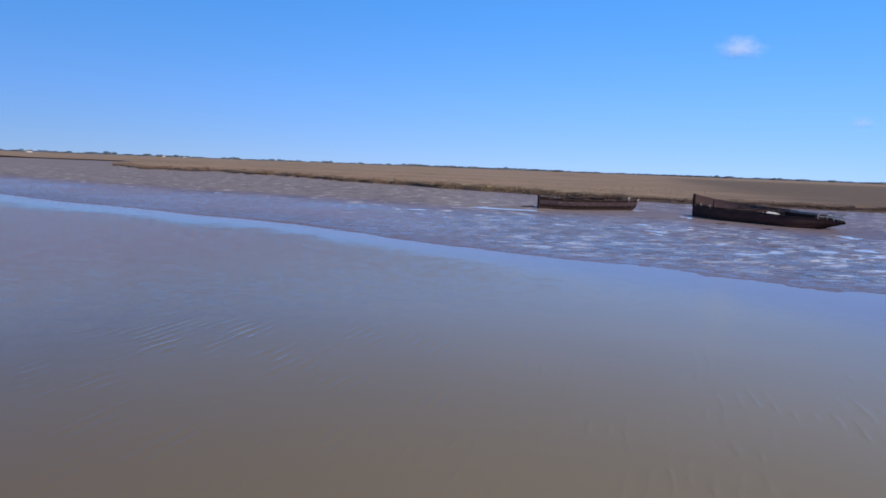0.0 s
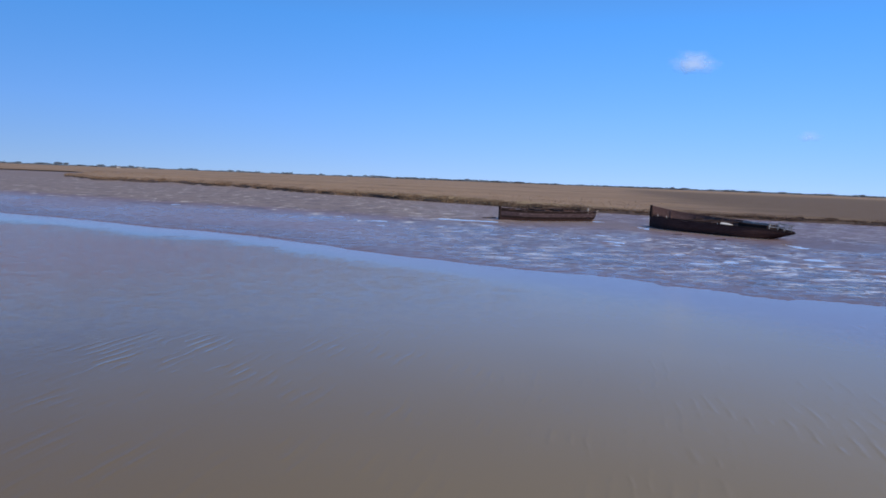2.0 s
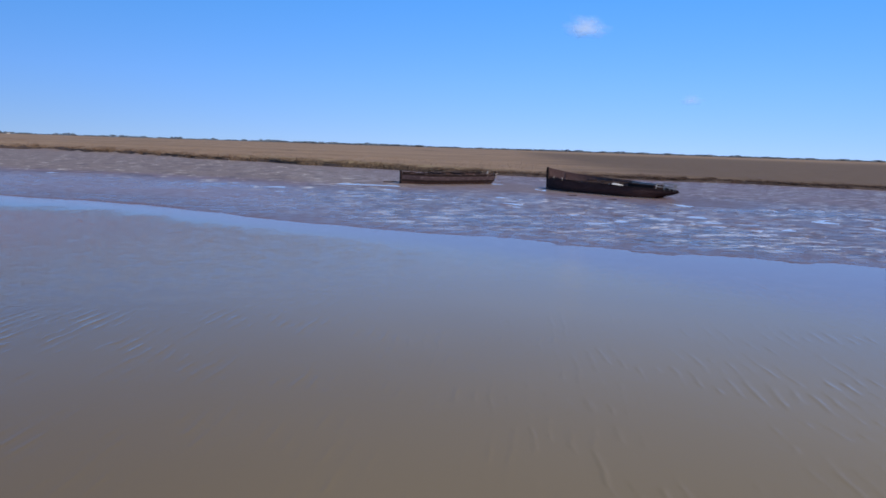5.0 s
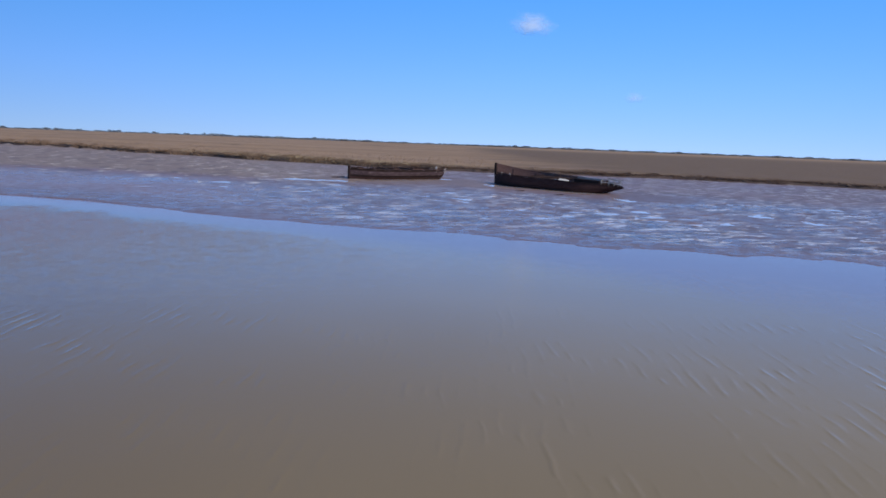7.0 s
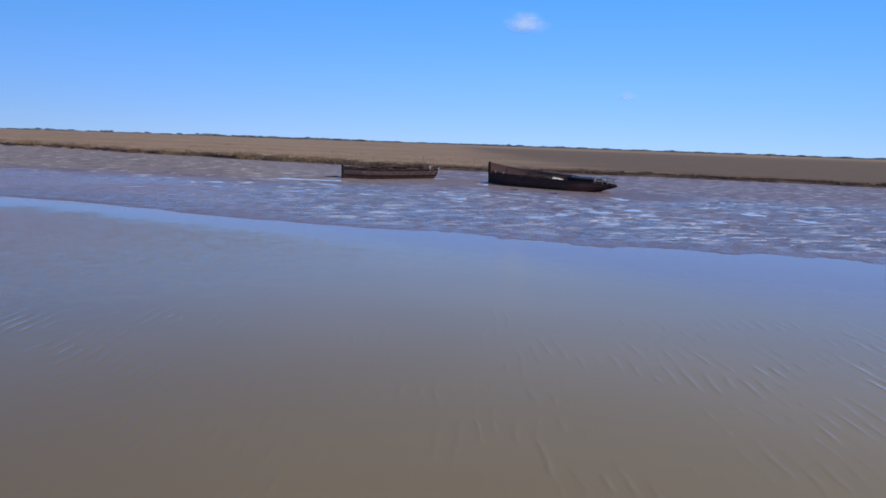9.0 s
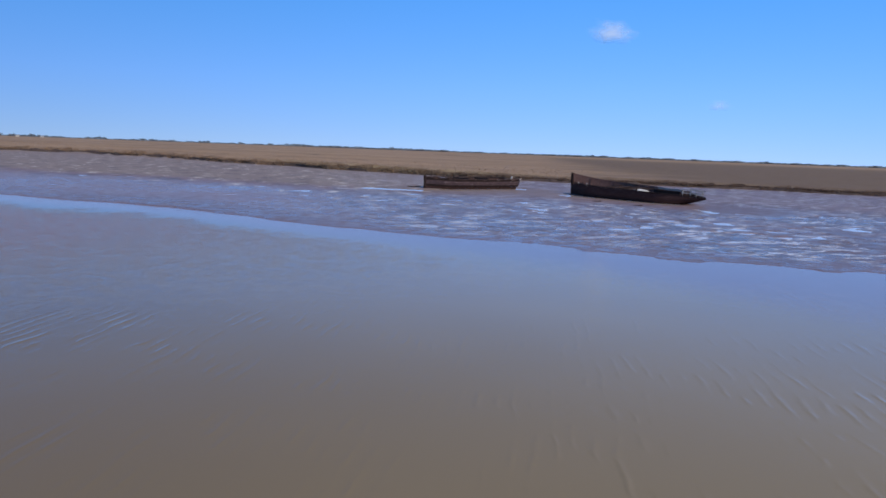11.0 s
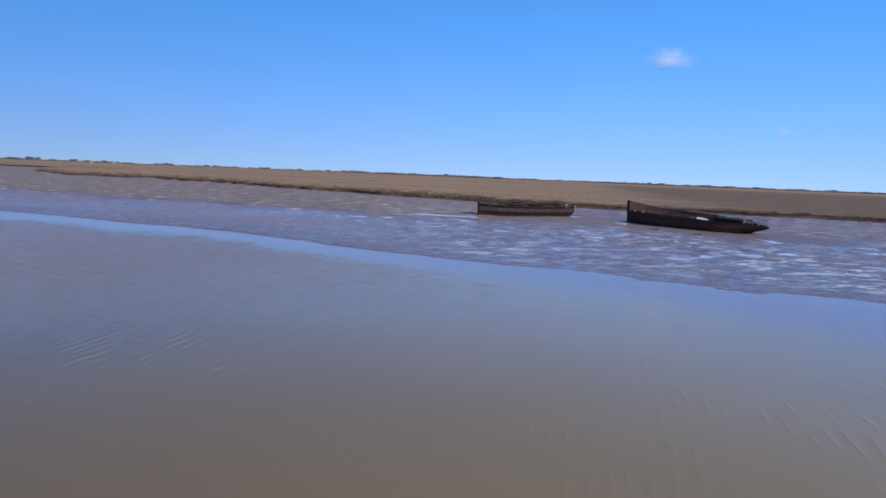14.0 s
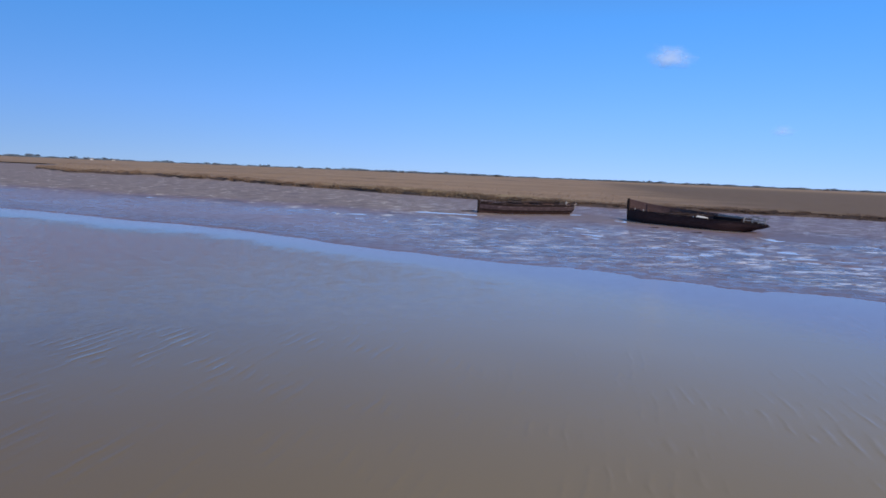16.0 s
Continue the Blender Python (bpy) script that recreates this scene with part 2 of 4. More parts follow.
def hazy_leaf_material():
    m = Mat("hazy_foliage", roughness=0.85)
    # the blue-grey of distance haze is painted into the leaf colour
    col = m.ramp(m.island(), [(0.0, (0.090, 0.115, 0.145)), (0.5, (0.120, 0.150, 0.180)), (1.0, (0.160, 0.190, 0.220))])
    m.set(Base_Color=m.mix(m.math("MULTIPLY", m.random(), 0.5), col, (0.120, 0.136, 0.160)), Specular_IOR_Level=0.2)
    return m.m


def cloud_material(name, thick):
    """White vapour that thins out towards its ragged rim."""
    m = Mat(name, roughness=1.0)
    m.set(Base_Color=(0.80, 0.87, 0.96), Specular_IOR_Level=0.0, Subsurface_Weight=0.0)
    c = m.coords(kind="Object", scale=(1, 0, 1.0))
    g = m.node("ShaderNodeTexGradient", gradient_type="SPHERICAL")
    m.link(c, g.inputs[0])
    n = m.noise(1.7, 4, 0.5, m.coords((1.0, 0.0, 1.0)))
    fac = m.math("SUBTRACT", m.math("ADD", g.outputs["Fac"], m.math("MULTIPLY", n, 1.2)), 0.68)
    alpha = m.levels(fac, 0.05, 1.0, 0.0, thick)
    tr = m.node("ShaderNodeBsdfTranslucent")
    tr.inputs["Color"].default_value = (0.80, 0.87, 0.96, 1)
    up = m.node("ShaderNodeCombineXYZ")
    for k_, val in enumerate((0.55, -0.45, 0.70)):
        up.inputs[k_].default_value = val
    m.link(up.outputs[0], m.b.inputs["Normal"])
    m.link(up.outputs[0], tr.inputs["Normal"])
    soft = m.node("ShaderNodeMixShader")
    soft.inputs[0].default_value = 0.5
    m.link(m.b.outputs[0], soft.inputs[1])
    m.link(tr.outputs[0], soft.inputs[2])
    clear = m.node("ShaderNodeBsdfTransparent")
    thin = m.node("ShaderNodeMixShader")
    m.link(alpha, thin.inputs[0])
    m.link(clear.outputs[0], thin.inputs[1])
    m.link(soft.outputs[0], thin.inputs[2])
    m.link(thin.outputs[0], m.t.nodes["Material Output"].inputs[0])
    return m.m


MUD = mud_material()
WATER = water_material()
REED = reed_material("reed_mass", (0.190, 0.126, 0.084), (0.278, 0.186, 0.122), (0.364, 0.250, 0.168))
STRAW = blade_material()
PEAT = plain_material("dark_peat", (0.034, 0.021, 0.016), (0.074, 0.047, 0.036), 1.6, 0.85, 0.06)
TAR = wood_material("tarred_wood", (0.040, 0.021, 0.019), (0.068, 0.038, 0.034), (0.100, 0.064, 0.056), 0.58, 0.95)
BROWN = wood_material("weathered_brown_wood", (0.026, 0.016, 0.014), (0.056, 0.035, 0.031), (0.110, 0.078, 0.066), 0.58)
RUST = wood_material("rust_red_wood", (0.044, 0.028, 0.030), (0.094, 0.062, 0.065), (0.160, 0.120, 0.116), 0.54)
PITCH = wood_material("pitch_black_wood", (0.018, 0.011, 0.010), (0.034, 0.021, 0.019), (0.07, 0.048, 0.042), 0.60, 0.95)
MAUVE = wood_material("faded_grey_brown_wood", (0.088, 0.046, 0.038), (0.145, 0.082, 0.068), (0.24, 0.165, 0.14), 0.57)
GREY = wood_material("bleached_grey_wood", (0.22, 0.19, 0.17), (0.38, 0.34, 0.31), (0.54, 0.50, 0.46), 0.5)
PALE = plain_material("faded_canvas", (0.40, 0.375, 0.345), (0.54, 0.505, 0.465), 1.5)
HAZY_LEAF = hazy_leaf_material()
BARK = wood_material("bark", (0.06, 0.05, 0.04), (0.11, 0.09, 0.07), (0.14, 0.12, 0.10))
RENDER_WHITE = plain_material("white_render", (0.72, 0.70, 0.66), (0.80, 0.78, 0.74), 0.6)
ROOF_TILE = plain_material("dark_roof", (0.10, 0.065, 0.05), (0.15, 0.10, 0.075), 0.8)
BRICK_RED = plain_material("red_brick", (0.22, 0.12, 0.08), (0.28, 0.17, 0.11), 0.8)
GLASS_DARK = plain_material("window_dark", (0.02, 0.025, 0.03), (0.03, 0.035, 0.04), 0.5, 0.1, 0.0)
CLOUD = cloud_material("cloud_vapour", 0.58)
WISP = cloud_material("cloud_wisp", 0.30)


# ---------------------------------------------------------------- mesh tools
def part(name, bm, material, parent=None, label="", smooth=False):
    me = bpy.data.meshes.new(name)
    bm.normal_update()
    bm.to_mesh(me)
    bm.free()
    me.materials.append(material)
    if smooth:
        me.shade_smooth()
    ob = new(name, me)
    if parent is not None:
        ob.parent = parent
    if label:
        ob["label"] = label
    return ob


def thing(name, m, label, category, group=""):
    ob = new(name)
    ob.empty_display_size = 0.3
    ob.matrix_world = m
    return tagged(ob, label, category, group)


def flat_mesh(name, verts, faces, material, smooth=True):
    me = bpy.data.meshes.new(name)
    me.from_pydata(verts, [], faces)
    me.materials.append(material)
    if smooth:
        me.shade_smooth()
    return new(name, me)


def grid_mesh(name, xs, ys, z, material, keep=None, attributes=None):
    """A height field over the lines xs and ys; z, keep and the attributes are arrays [len(ys), len(xs)]."""
    nx, ny = len(xs), len(ys)
    gx, gy = np.meshgrid(xs, ys)
    co = np.stack([gx, gy, z], -1).reshape(-1, 3)
    i = (np.arange(ny - 1)[:, None] * nx + np.arange(nx - 1)[None, :]).ravel()
    quads = np.stack([i, i + 1, i + 1 + nx, i + nx], -1)
    if keep is not None:
        k = keep.ravel()
        quads = quads[k[quads].any(1)]
    used = np.zeros(len(co), bool)
    used[quads.ravel()] = True
    index = np.cumsum(used) - 1
    quads, co = index[quads], co[used]
    me = bpy.data.meshes.new(name)
    me.vertices.add(len(co))
    me.vertices.foreach_set("co", co.astype(np.float32).ravel())
    me.loops.add(quads.size)
    me.loops.foreach_set("vertex_index", quads.astype(np.int32).ravel())
    me.polygons.add(len(quads))
    me.polygons.foreach_set("loop_start", (np.arange(len(quads)) * 4).astype(np.int32))
    me.update(calc_edges=True)
    for key, values in (attributes or {}).items():
        at = me.attributes.new(key, "FLOAT", "POINT")
        at.data.foreach_set("value", values.ravel()[used].astype(np.float32))
    me.materials.append(material)
    me.shade_smooth()
    return new(name, me)


def lattice(n, seed):
    return np.random.RandomState(seed).rand(n, n)


def value_noise(x, y, size, seed, octaves=4, gain=0.5):
    """Smooth noise of about -1..1 over arrays of places; size in metres."""
    total, amp, norm = 0.0, 1.0, 0.0
    for k in range(octaves):
        g = lattice(256, seed + k)
        u, v = x / size, y / size
        i, j = np.floor(u).astype(int), np.floor(v).astype(int)
        fu, fv = u - i, v - j
        fu, fv = fu * fu * (3 - 2 * fu), fv * fv * (3 - 2 * fv)
        a = g[j % 256, i % 256] * (1 - fu) + g[j % 256, (i + 1) % 256] * fu
        b = g[(j + 1) % 256, i % 256] * (1 - fu) + g[(j + 1) % 256, (i + 1) % 256] * fu
        total = total + amp * (2 * (a * (1 - fv) + b * fv) - 1)
        norm += amp
        amp *= gain
        size /= 2.03
    return total / norm * 1.6


def smooth01(x):
    x = np.clip(x, 0, 1)
    return x * x * (3 - 2 * x)


def lines(lo, hi, step, far_lo, far_hi, grow=1.18):
    """Grid lines at an even step between lo and hi, and ever wider out to the far ends."""
    out = list(np.arange(lo, hi + step / 2, step))
    s, a = step, out[-1]
    while a < far_hi:
        s *= grow
        a += s
        out.append(min(a, far_hi))
    s, a = step, out[0]
    while a > far_lo:
        s *= grow
        a -= s
        out.insert(0, max(a, far_lo))
    return np.array(out)


# ---------------------------------------------------------------- the plan
# far shore of the channel, where the water meets the bare mud
SHORE_X = [-4800, -300, -120, -70, -41, -28.6, -18.1, -9.7, -4.5, -3, 0.6, 6, 10.8, 14.2, 19, 24, 40, 80, 4800]
SHORE_Y = [1400, 205, 108, 79, 62.6, 54, 47.7, 43.6, 38.9, 36.6, 34.3, 30.7, 27.8, 25.6, 23.4, 20.2, 11, -12, -1200]
# foot of the reeds
REED_X = [-4800, -900, -400, -237, -165, -118, -108.8, -85.4, -64, -51, -34.9, -21, -11.6, -5.5, 0, 6.9, 15.4, 28.8, 35.4, 49.1, 63.8, 73.6, 85.3, 110, 200, 4800]
REED_Y = [1900, 480, 352, 365, 372, 262, 223.2, 192, 186, 177, 165, 143, 136, 130.9, 124.2, 117.1, 108.5, 99.5, 96.5, 94.0, 89.0, 81.7, 72.2, 54.5, -2, -1100]


def past_shore(x, y):
    wob = value_noise(x, y * 0, 3.1, 11, 3) * 0.5 + value_noise(x, y * 0, 11.0, 15, 2) * 0.5
    # downstream the edge breaks up into small scallops
    wob = wob + smooth01((x - 2) / 8) * (value_noise(x, y * 0, 1.7, 17, 3) * 0.55 + value_noise(x, y, 0.9, 19, 2) * 0.35)
    return (y - np.interp(x, SHORE_X, SHORE_Y) - wob) * 0.86


def past_reeds(x, y):
    wob = value_noise(x, y * 0, 7.0, 21, 3) * 1.6
    return (y - np.interp(x, REED_X, REED_Y) - wob) * 0.9


def scarp(x):
    """Height of the small peat scarp that the marsh stands on, higher upstream."""
    return np.interp(x, [-40, 5, 40], [0.66, 0.50, 0.40])


def drained(x, s):
    """0 on the wet lower flats, up to 1 on the upper flats that have drained."""
    return smooth01((s - np.interp(x, [-45, -10, 10, 40], [13, 17, 22, 26])) / 16) * np.interp(x, [0, 30], [1.0, 0.55])


def drying(x, s):
    """The belt where water and silt lie in many small dishes: high on the flats upstream, all over them downstream."""
    low = np.interp(x, [-45, -10, 4, 20], [12, 15, 9, 1.5])
    high = np.interp(x, [-45, -10, 10, 40], [75, 70, 40, 27])
    return smooth01((s - low) / 8) * (1 - smooth01((s - high) / np.interp(x, [-10, 20], [30, 12])))


def dishes(x, y, size, seed, chance):
    """Small round hollows scattered on a jittered grid: 1 at the middle of one, 0 between them."""
    deep = np.zeros_like(x)
    i, j = np.floor(x / size).astype(int), np.floor(y / size).astype(int)
    jx, jy, jr, jc = (lattice(256, seed + k) for k in range(4))
    for di in (-1, 0, 1):
        for dj in (-1, 0, 1):
            a, b = (j + dj) % 256, (i + di) % 256
            cx, cy = (i + di + jx[a, b]) * size, (j + dj + jy[a, b]) * size
            r = size * (0.22 + 0.5 * jr[a, b] ** 2)
            away = np.hypot((x - cx) / r * 0.62, (y - cy) / r)
            deep = np.maximum(deep, np.where(jc[a, b] < chance, np.exp(-away * away), 0))
    return deep


# shallow pools left on the flats: the two ends of each
POOLS = [(4.2, 69.6, 9.1, 66.9), (31.0, 47.1, 32.0, 46.9), (33.8, 44.7, 34.8, 44.9), (25.4, 35.4, 26.4, 35.3), (29.7, 51.1, 29.2, 47.4), (21.6, 40.9, 22.4, 40.5),
         (-22.9, 77.3, -20.1, 76.9), (-8.6, 55.0, -7.4, 55.1), (38.7, 47.1, 39.3, 45.4), (43.6, 43.0, 44.5, 42.2)]

# wet hollows scoured along the two hulks, with their widths
SCOURS = [(24.6, 64.5, 30.0, 56.2, 1.5), (12.2, 69.7, 21.3, 74.3, 1.2), (4.6, 68.4, 9.0, 66.9, 1.25)]


def beside_hulks(x, y):
    """1 on smooth mud round the two hulks, their dull reflection painted in, 0 away."""
    near_ = np.zeros_like(x)
    for x0, y0, x1, y1, wide in ((24.0, 64.0, 32.0, 51.0, 5.5), (9.8, 67.6, 21.2, 71.8, 5.0)):
        dx, dy = x1 - x0, y1 - y0
        f = np.clip(((x - x0) * dx + (y - y0) * dy) / (dx * dx + dy * dy), 0, 1)
        away = np.hypot((x - x0 - f * dx), (y - y0 - f * dy)) / wide
        near_ = np.maximum(near_, smooth01(1.8 - 1.4 * away))
    return near_


def pool_depth(x, y):
    """1 inside a pool, 0 away from it, with a wandering rim."""
    deep = np.zeros_like(x)
    rim = 1 + 0.5 * value_noise(x, y, 0.8, 67, 2)
    for x0, y0, x1, y1, wide in [(*p, 0.16 + 0.20 * math.hypot(p[0], p[1]) / 60) for p in POOLS] + SCOURS:
        dx, dy = x1 - x0, y1 - y0
        f = np.clip(((x - x0) * dx + (y - y0) * dy) / (dx * dx + dy * dy), 0, 1)
        away = np.hypot((x - x0 - f * dx), (y - y0 - f * dy)) / wide
        deep = np.maximum(deep, np.exp(-(away * rim) ** 2))
    return deep


def ground_height(x, y):
    s, r = past_shore(x, y), past_reeds(x, y)
    right_ = smooth01((x + 2) / 24)
    dry, belt = drained(x, s), drying(x, s)
    flats = 0.036 + 0.014 * dry - 0.006 * right_
    low = right_ * (1 - 0.75 * dry) * (1 - 0.8 * beside_hulks(x, y))
    relief = (value_noise(x * 0.9 + 0.1 * y, y * 0.8, 0.9, 31, 3, 0.6) * 0.012 + value_noise(x, y, 14.0, 41, 2) * 0.006) * smooth01(s / 1.5)
    # flat-topped hummocks with short steep sides, downstream
    relief = relief + low * 0.030 * smooth01(0.5 + 0.9 * value_noise(x * 0.55 + 0.08 * y, y * 0.85, 0.95, 33, 3, 0.55)) * smooth01(s / 2.5)
    # dishes of standing water high on the flats, and winding runnels between the hummocks
    wide = np.maximum(0.9 * dishes(x, y * 0.8, 1.25, 131, 0.26 - 0.16 * right_), (1 - right_) * dishes(x, y * 0.45, 2.3, 141, 0.26))
    relief = relief - (0.050 + 0.008 * low) * belt * wide * (1 - 0.35 * dry) * (1 - 0.8 * beside_hulks(x, y))
    wind = value_noise(x * 0.42 + 0.10 * y, y * 0.62, 1.0, 151, 2, 0.5)
    fill = smooth01((value_noise(x, y, 3.2, 157, 3) + 0.55) / 0.7)
    relief = relief - 0.070 * low * fill * np.exp(-(wind / 0.085) ** 2) * smooth01((s - 0.5) / 4) * (1 - 0.7 * dry)
    # low ridges of mud that follow the water's edge downstream
    relief = relief + 0.010 * right_ * np.exp(-(s / 9.0) ** 2) * value_noise(x * 0.16, s, 0.75, 47, 2) - 0.075 * pool_depth(x, y)
    # a low lip of mud along the water's edge upstream
    relief = relief + 0.024 * (1 - right_) * np.exp(-((s - 0.45) / 0.38) ** 2) * (0.6 + 0.7 * value_noise(x, y, 4.0, 43, 2))
    edge = np.interp(x, [-8, 8], [0.5, 2.2])
    z = np.where(s > 0, 0.004 + (flats + relief) * smooth01((s + 0.1 * edge) / edge), np.maximum(-1.2, 0.30 * s + 0.004))
    # under the reeds the ground lies higher, behind a small scarp of peat
    z = z + scarp(x) * smooth01((r - 0.6) / 2.5)
    bank = smooth01((3.2 - y) / 3.6) * smooth01((60 - np.abs(x)) / 20)
    return np.maximum(z, -1.2 + 3.5 * bank)


# ---------------------------------------------------------------- setting
gx = lines(-62, 92, 0.25, -4800, 4800, 1.12)
gy = lines(18, 120, 0.16, -2500, 4800, 1.12)
MX, MY = np.meshgrid(gx, gy)
gs = past_shore(MX, MY)
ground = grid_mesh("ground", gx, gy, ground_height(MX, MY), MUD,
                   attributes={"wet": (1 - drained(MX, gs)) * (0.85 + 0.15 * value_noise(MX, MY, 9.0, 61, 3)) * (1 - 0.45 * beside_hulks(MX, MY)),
                               "silt_glints": smooth01((gs - 0.8) / 1.0) * (0.10 + 0.90 * drying(MX, gs)) * (1 - smooth01((MX - 3) / 14)),
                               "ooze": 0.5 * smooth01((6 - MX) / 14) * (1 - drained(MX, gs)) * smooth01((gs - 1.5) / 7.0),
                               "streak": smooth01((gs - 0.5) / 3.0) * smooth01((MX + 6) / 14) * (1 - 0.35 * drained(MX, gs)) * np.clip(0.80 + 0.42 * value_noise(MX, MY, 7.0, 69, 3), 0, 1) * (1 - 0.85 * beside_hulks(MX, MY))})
tagged(ground, "wet brown tidal mudflat with shallow pools and ridges", "mudflat", kind="structure")

wx = lines(-100, 100, 0.8, -4700, 1500, 1.2)
wy = lines(2, 135, 0.8, -300, 1500, 1.2)
WX, WY = np.meshgrid(wx, wy)
ws = -past_shore(WX, WY)
# a calm lane lies under the far shore, narrow upstream and wide downstream
lane = np.interp(WX, [-60, -25, -8, 0, 6, 14, 30], [3.6, 3.3, 3.0, 2.9, 3.6, 7.0, 13.0])
ruffle = smooth01((ws - lane + 1.3 * value_noise(WX, WY, 2.6, 65, 4, 0.6)) / (0.8 * lane + 1.2)) * np.interp(WX, [-12, 7], [1.0, 0.12]) * (0.1 + 0.9 * smooth01((np.hypot(WX, WY) - 13) / 22))
# patches of wavelets on the near water: centre, reach, strength
wavelets = 0.38 * smooth01((21 - np.hypot(WX, WY)) / 8)
for cx, cy, reach, force in ((11.2, 9.6, 3.6, 1.0), (6.2, 8.0, 3.0, 1.0), (-4.7, 14.4, 2.6, 1.3), (-1.6, 14.0, 2.4, 1.1), (-6.0, 11.0, 2.0, 0.8), (2.0, 9.5, 1.8, 0.6), (4.2, 7.2, 2.0, 0.8), (0.6, 8.0, 1.6, 0.6), (14.0, 18.5, 2.0, 0.5)):
    wavelets = np.maximum(wavelets, force * np.exp(-(np.hypot(WX - cx, WY - cy) / reach) ** 2))
river = grid_mesh("water", wx, wy, np.zeros_like(WX), WATER, keep=(past_reeds(WX, WY) < 12),
                  attributes={"ruffle": ruffle, "shoal": smooth01((-0.6 - ws) / 1.0), "near": wavelets, "calm": smooth01(1.4 - ws / (1.2 * lane)), "shallow": smooth01(1.25 - ws / (1.35 * lane)) * np.interp(WX, [-18, 6], [0.8, 1.0]),
                              "sunward": np.clip((WX + 0.10 * WY + 8.0 + 2.0 * value_noise(WX, WY, 9.0, 63, 2)) / 17.0, 0, 1)})
tagged(river, "calm brown muddy river water reflecting blue sky", "river", kind="structure")

# the reed bed: a thick sheet of standing straw behind its ragged front
rx = lines(-130, 110, 0.9, -4800, 4800, 1.15)
ry = lines(60, 260, 0.9, -400, 4800, 1.15)
RX, RY = np.meshgrid(rx, ry)
rr = past_reeds(RX, RY)


def reed_top(x, y):
    """Height of the close-packed reed tops: a steep front, then a slightly rolling bed."""
    r = past_reeds(x, y)
    far = smooth01((np.hypot(x, y) - 300) / 500)
    roll = value_noise(x, y, 5.0, 71, 4) * 0.10 + value_noise(x, y, 34.0, 81, 3) * 0.10
    return scarp(x) - 0.03 + (0.44 + (0.22 - 0.15 * smooth01((x - 12) / 20)) * value_noise(x, y, 4.0, 73, 3)) * smooth01((r + 0.1) / 1.3) + roll * smooth01(r / 4) * (1 - 0.8 * far)


def sedge_part(x, y):
    """How far the straw gives way to dark brown sedge, downstream along the shore."""
    lane_ = np.zeros_like(x)
    for cx, cy, rx_, ry_ in ((-180, 624, 20, 75), (-105, 509, 20, 60), (97, 541, 14, 55), (-6, 240, 9, 8), (85, 306, 40, 12), (85, 194, 26, 6)):
        lane_ = np.maximum(lane_, 0.8 * smooth01(1.6 - np.hypot((x - cx) / rx_, (y - cy) / ry_) * 1.6))
    # downstream the front itself is browner
    lane_ = np.maximum(lane_, 0.85 * smooth01((2.6 - past_reeds(x, y)) / 1.6) * smooth01((x - 8) / 30))
    return np.maximum(lane_, smooth01((x - 25 - 0.31 * (y - 90) + value_noise(x, y, 14.0, 51, 3) * 9) / 34) * (1 - smooth01((np.hypot(x, y) - 500) / 500)))


def young_part(x, y):
    """A stretch of younger, yellower reed along the front behind the hulks."""
    return 0.7 * smooth01(1.3 - np.abs(x - 12) / 24) * smooth01((13 - past_reeds(x, y)) / 9) * (0.7 + 0.3 * value_noise(x, y, 6.0, 53, 2))


# the scarp: a crumbling step of dark peat along the foot of the reeds
cx_ = np.arange(-121, 140, 0.35)
front = np.interp(cx_, REED_X, REED_Y) + value_noise(cx_, cx_ * 0, 7.0, 21, 3) * 1.6
tall = scarp(cx_) * np.clip(0.85 + 0.30 * value_noise(cx_, cx_ * 0, 1.8, 171, 3) + 0.30 * value_noise(cx_, cx_ * 0, 6.5, 173, 2), 0.45, 1.4)
rows_ = []
for k, (r_, f_) in enumerate(((-0.75, -0.20), (-0.45, 0.0), (-0.32, 0.45), (-0.12, 0.86), (0.25, 1.0), (2.2, 1.02))):
    cy_ = front + (r_ + 0.16 * value_noise(cx_, cx_ * 0 + 3.0 * k, 1.3, 181 + k, 2)) / 0.9
    rows_.append(np.stack([cx_, cy_, 0.03 + f_ * tall], -1))
strip = np.concatenate(rows_)
nc = len(cx_)
quads_ = [(k * nc + i, k * nc + i + 1, (k + 1) * nc + i + 1, (k + 1) * nc + i) for k in range(len(rows_) - 1) for i in range(nc - 1)]
edge_step = flat_mesh("marsh_scarp", strip.tolist(), quads_, PEAT)
tagged(edge_step, "low crumbling scarp of dark peat under the reeds", "scarp", kind="structure")

reed_bed = grid_mesh("reed_bed", rx, ry, reed_top(RX, RY), REED, keep=rr > 1.0, attributes={"sedge": sedge_part(RX, RY), "young": young_part(RX, RY)})
tagged(reed_bed, "wide flat marsh of dry straw-brown reeds", "reed bed", kind="stuff")


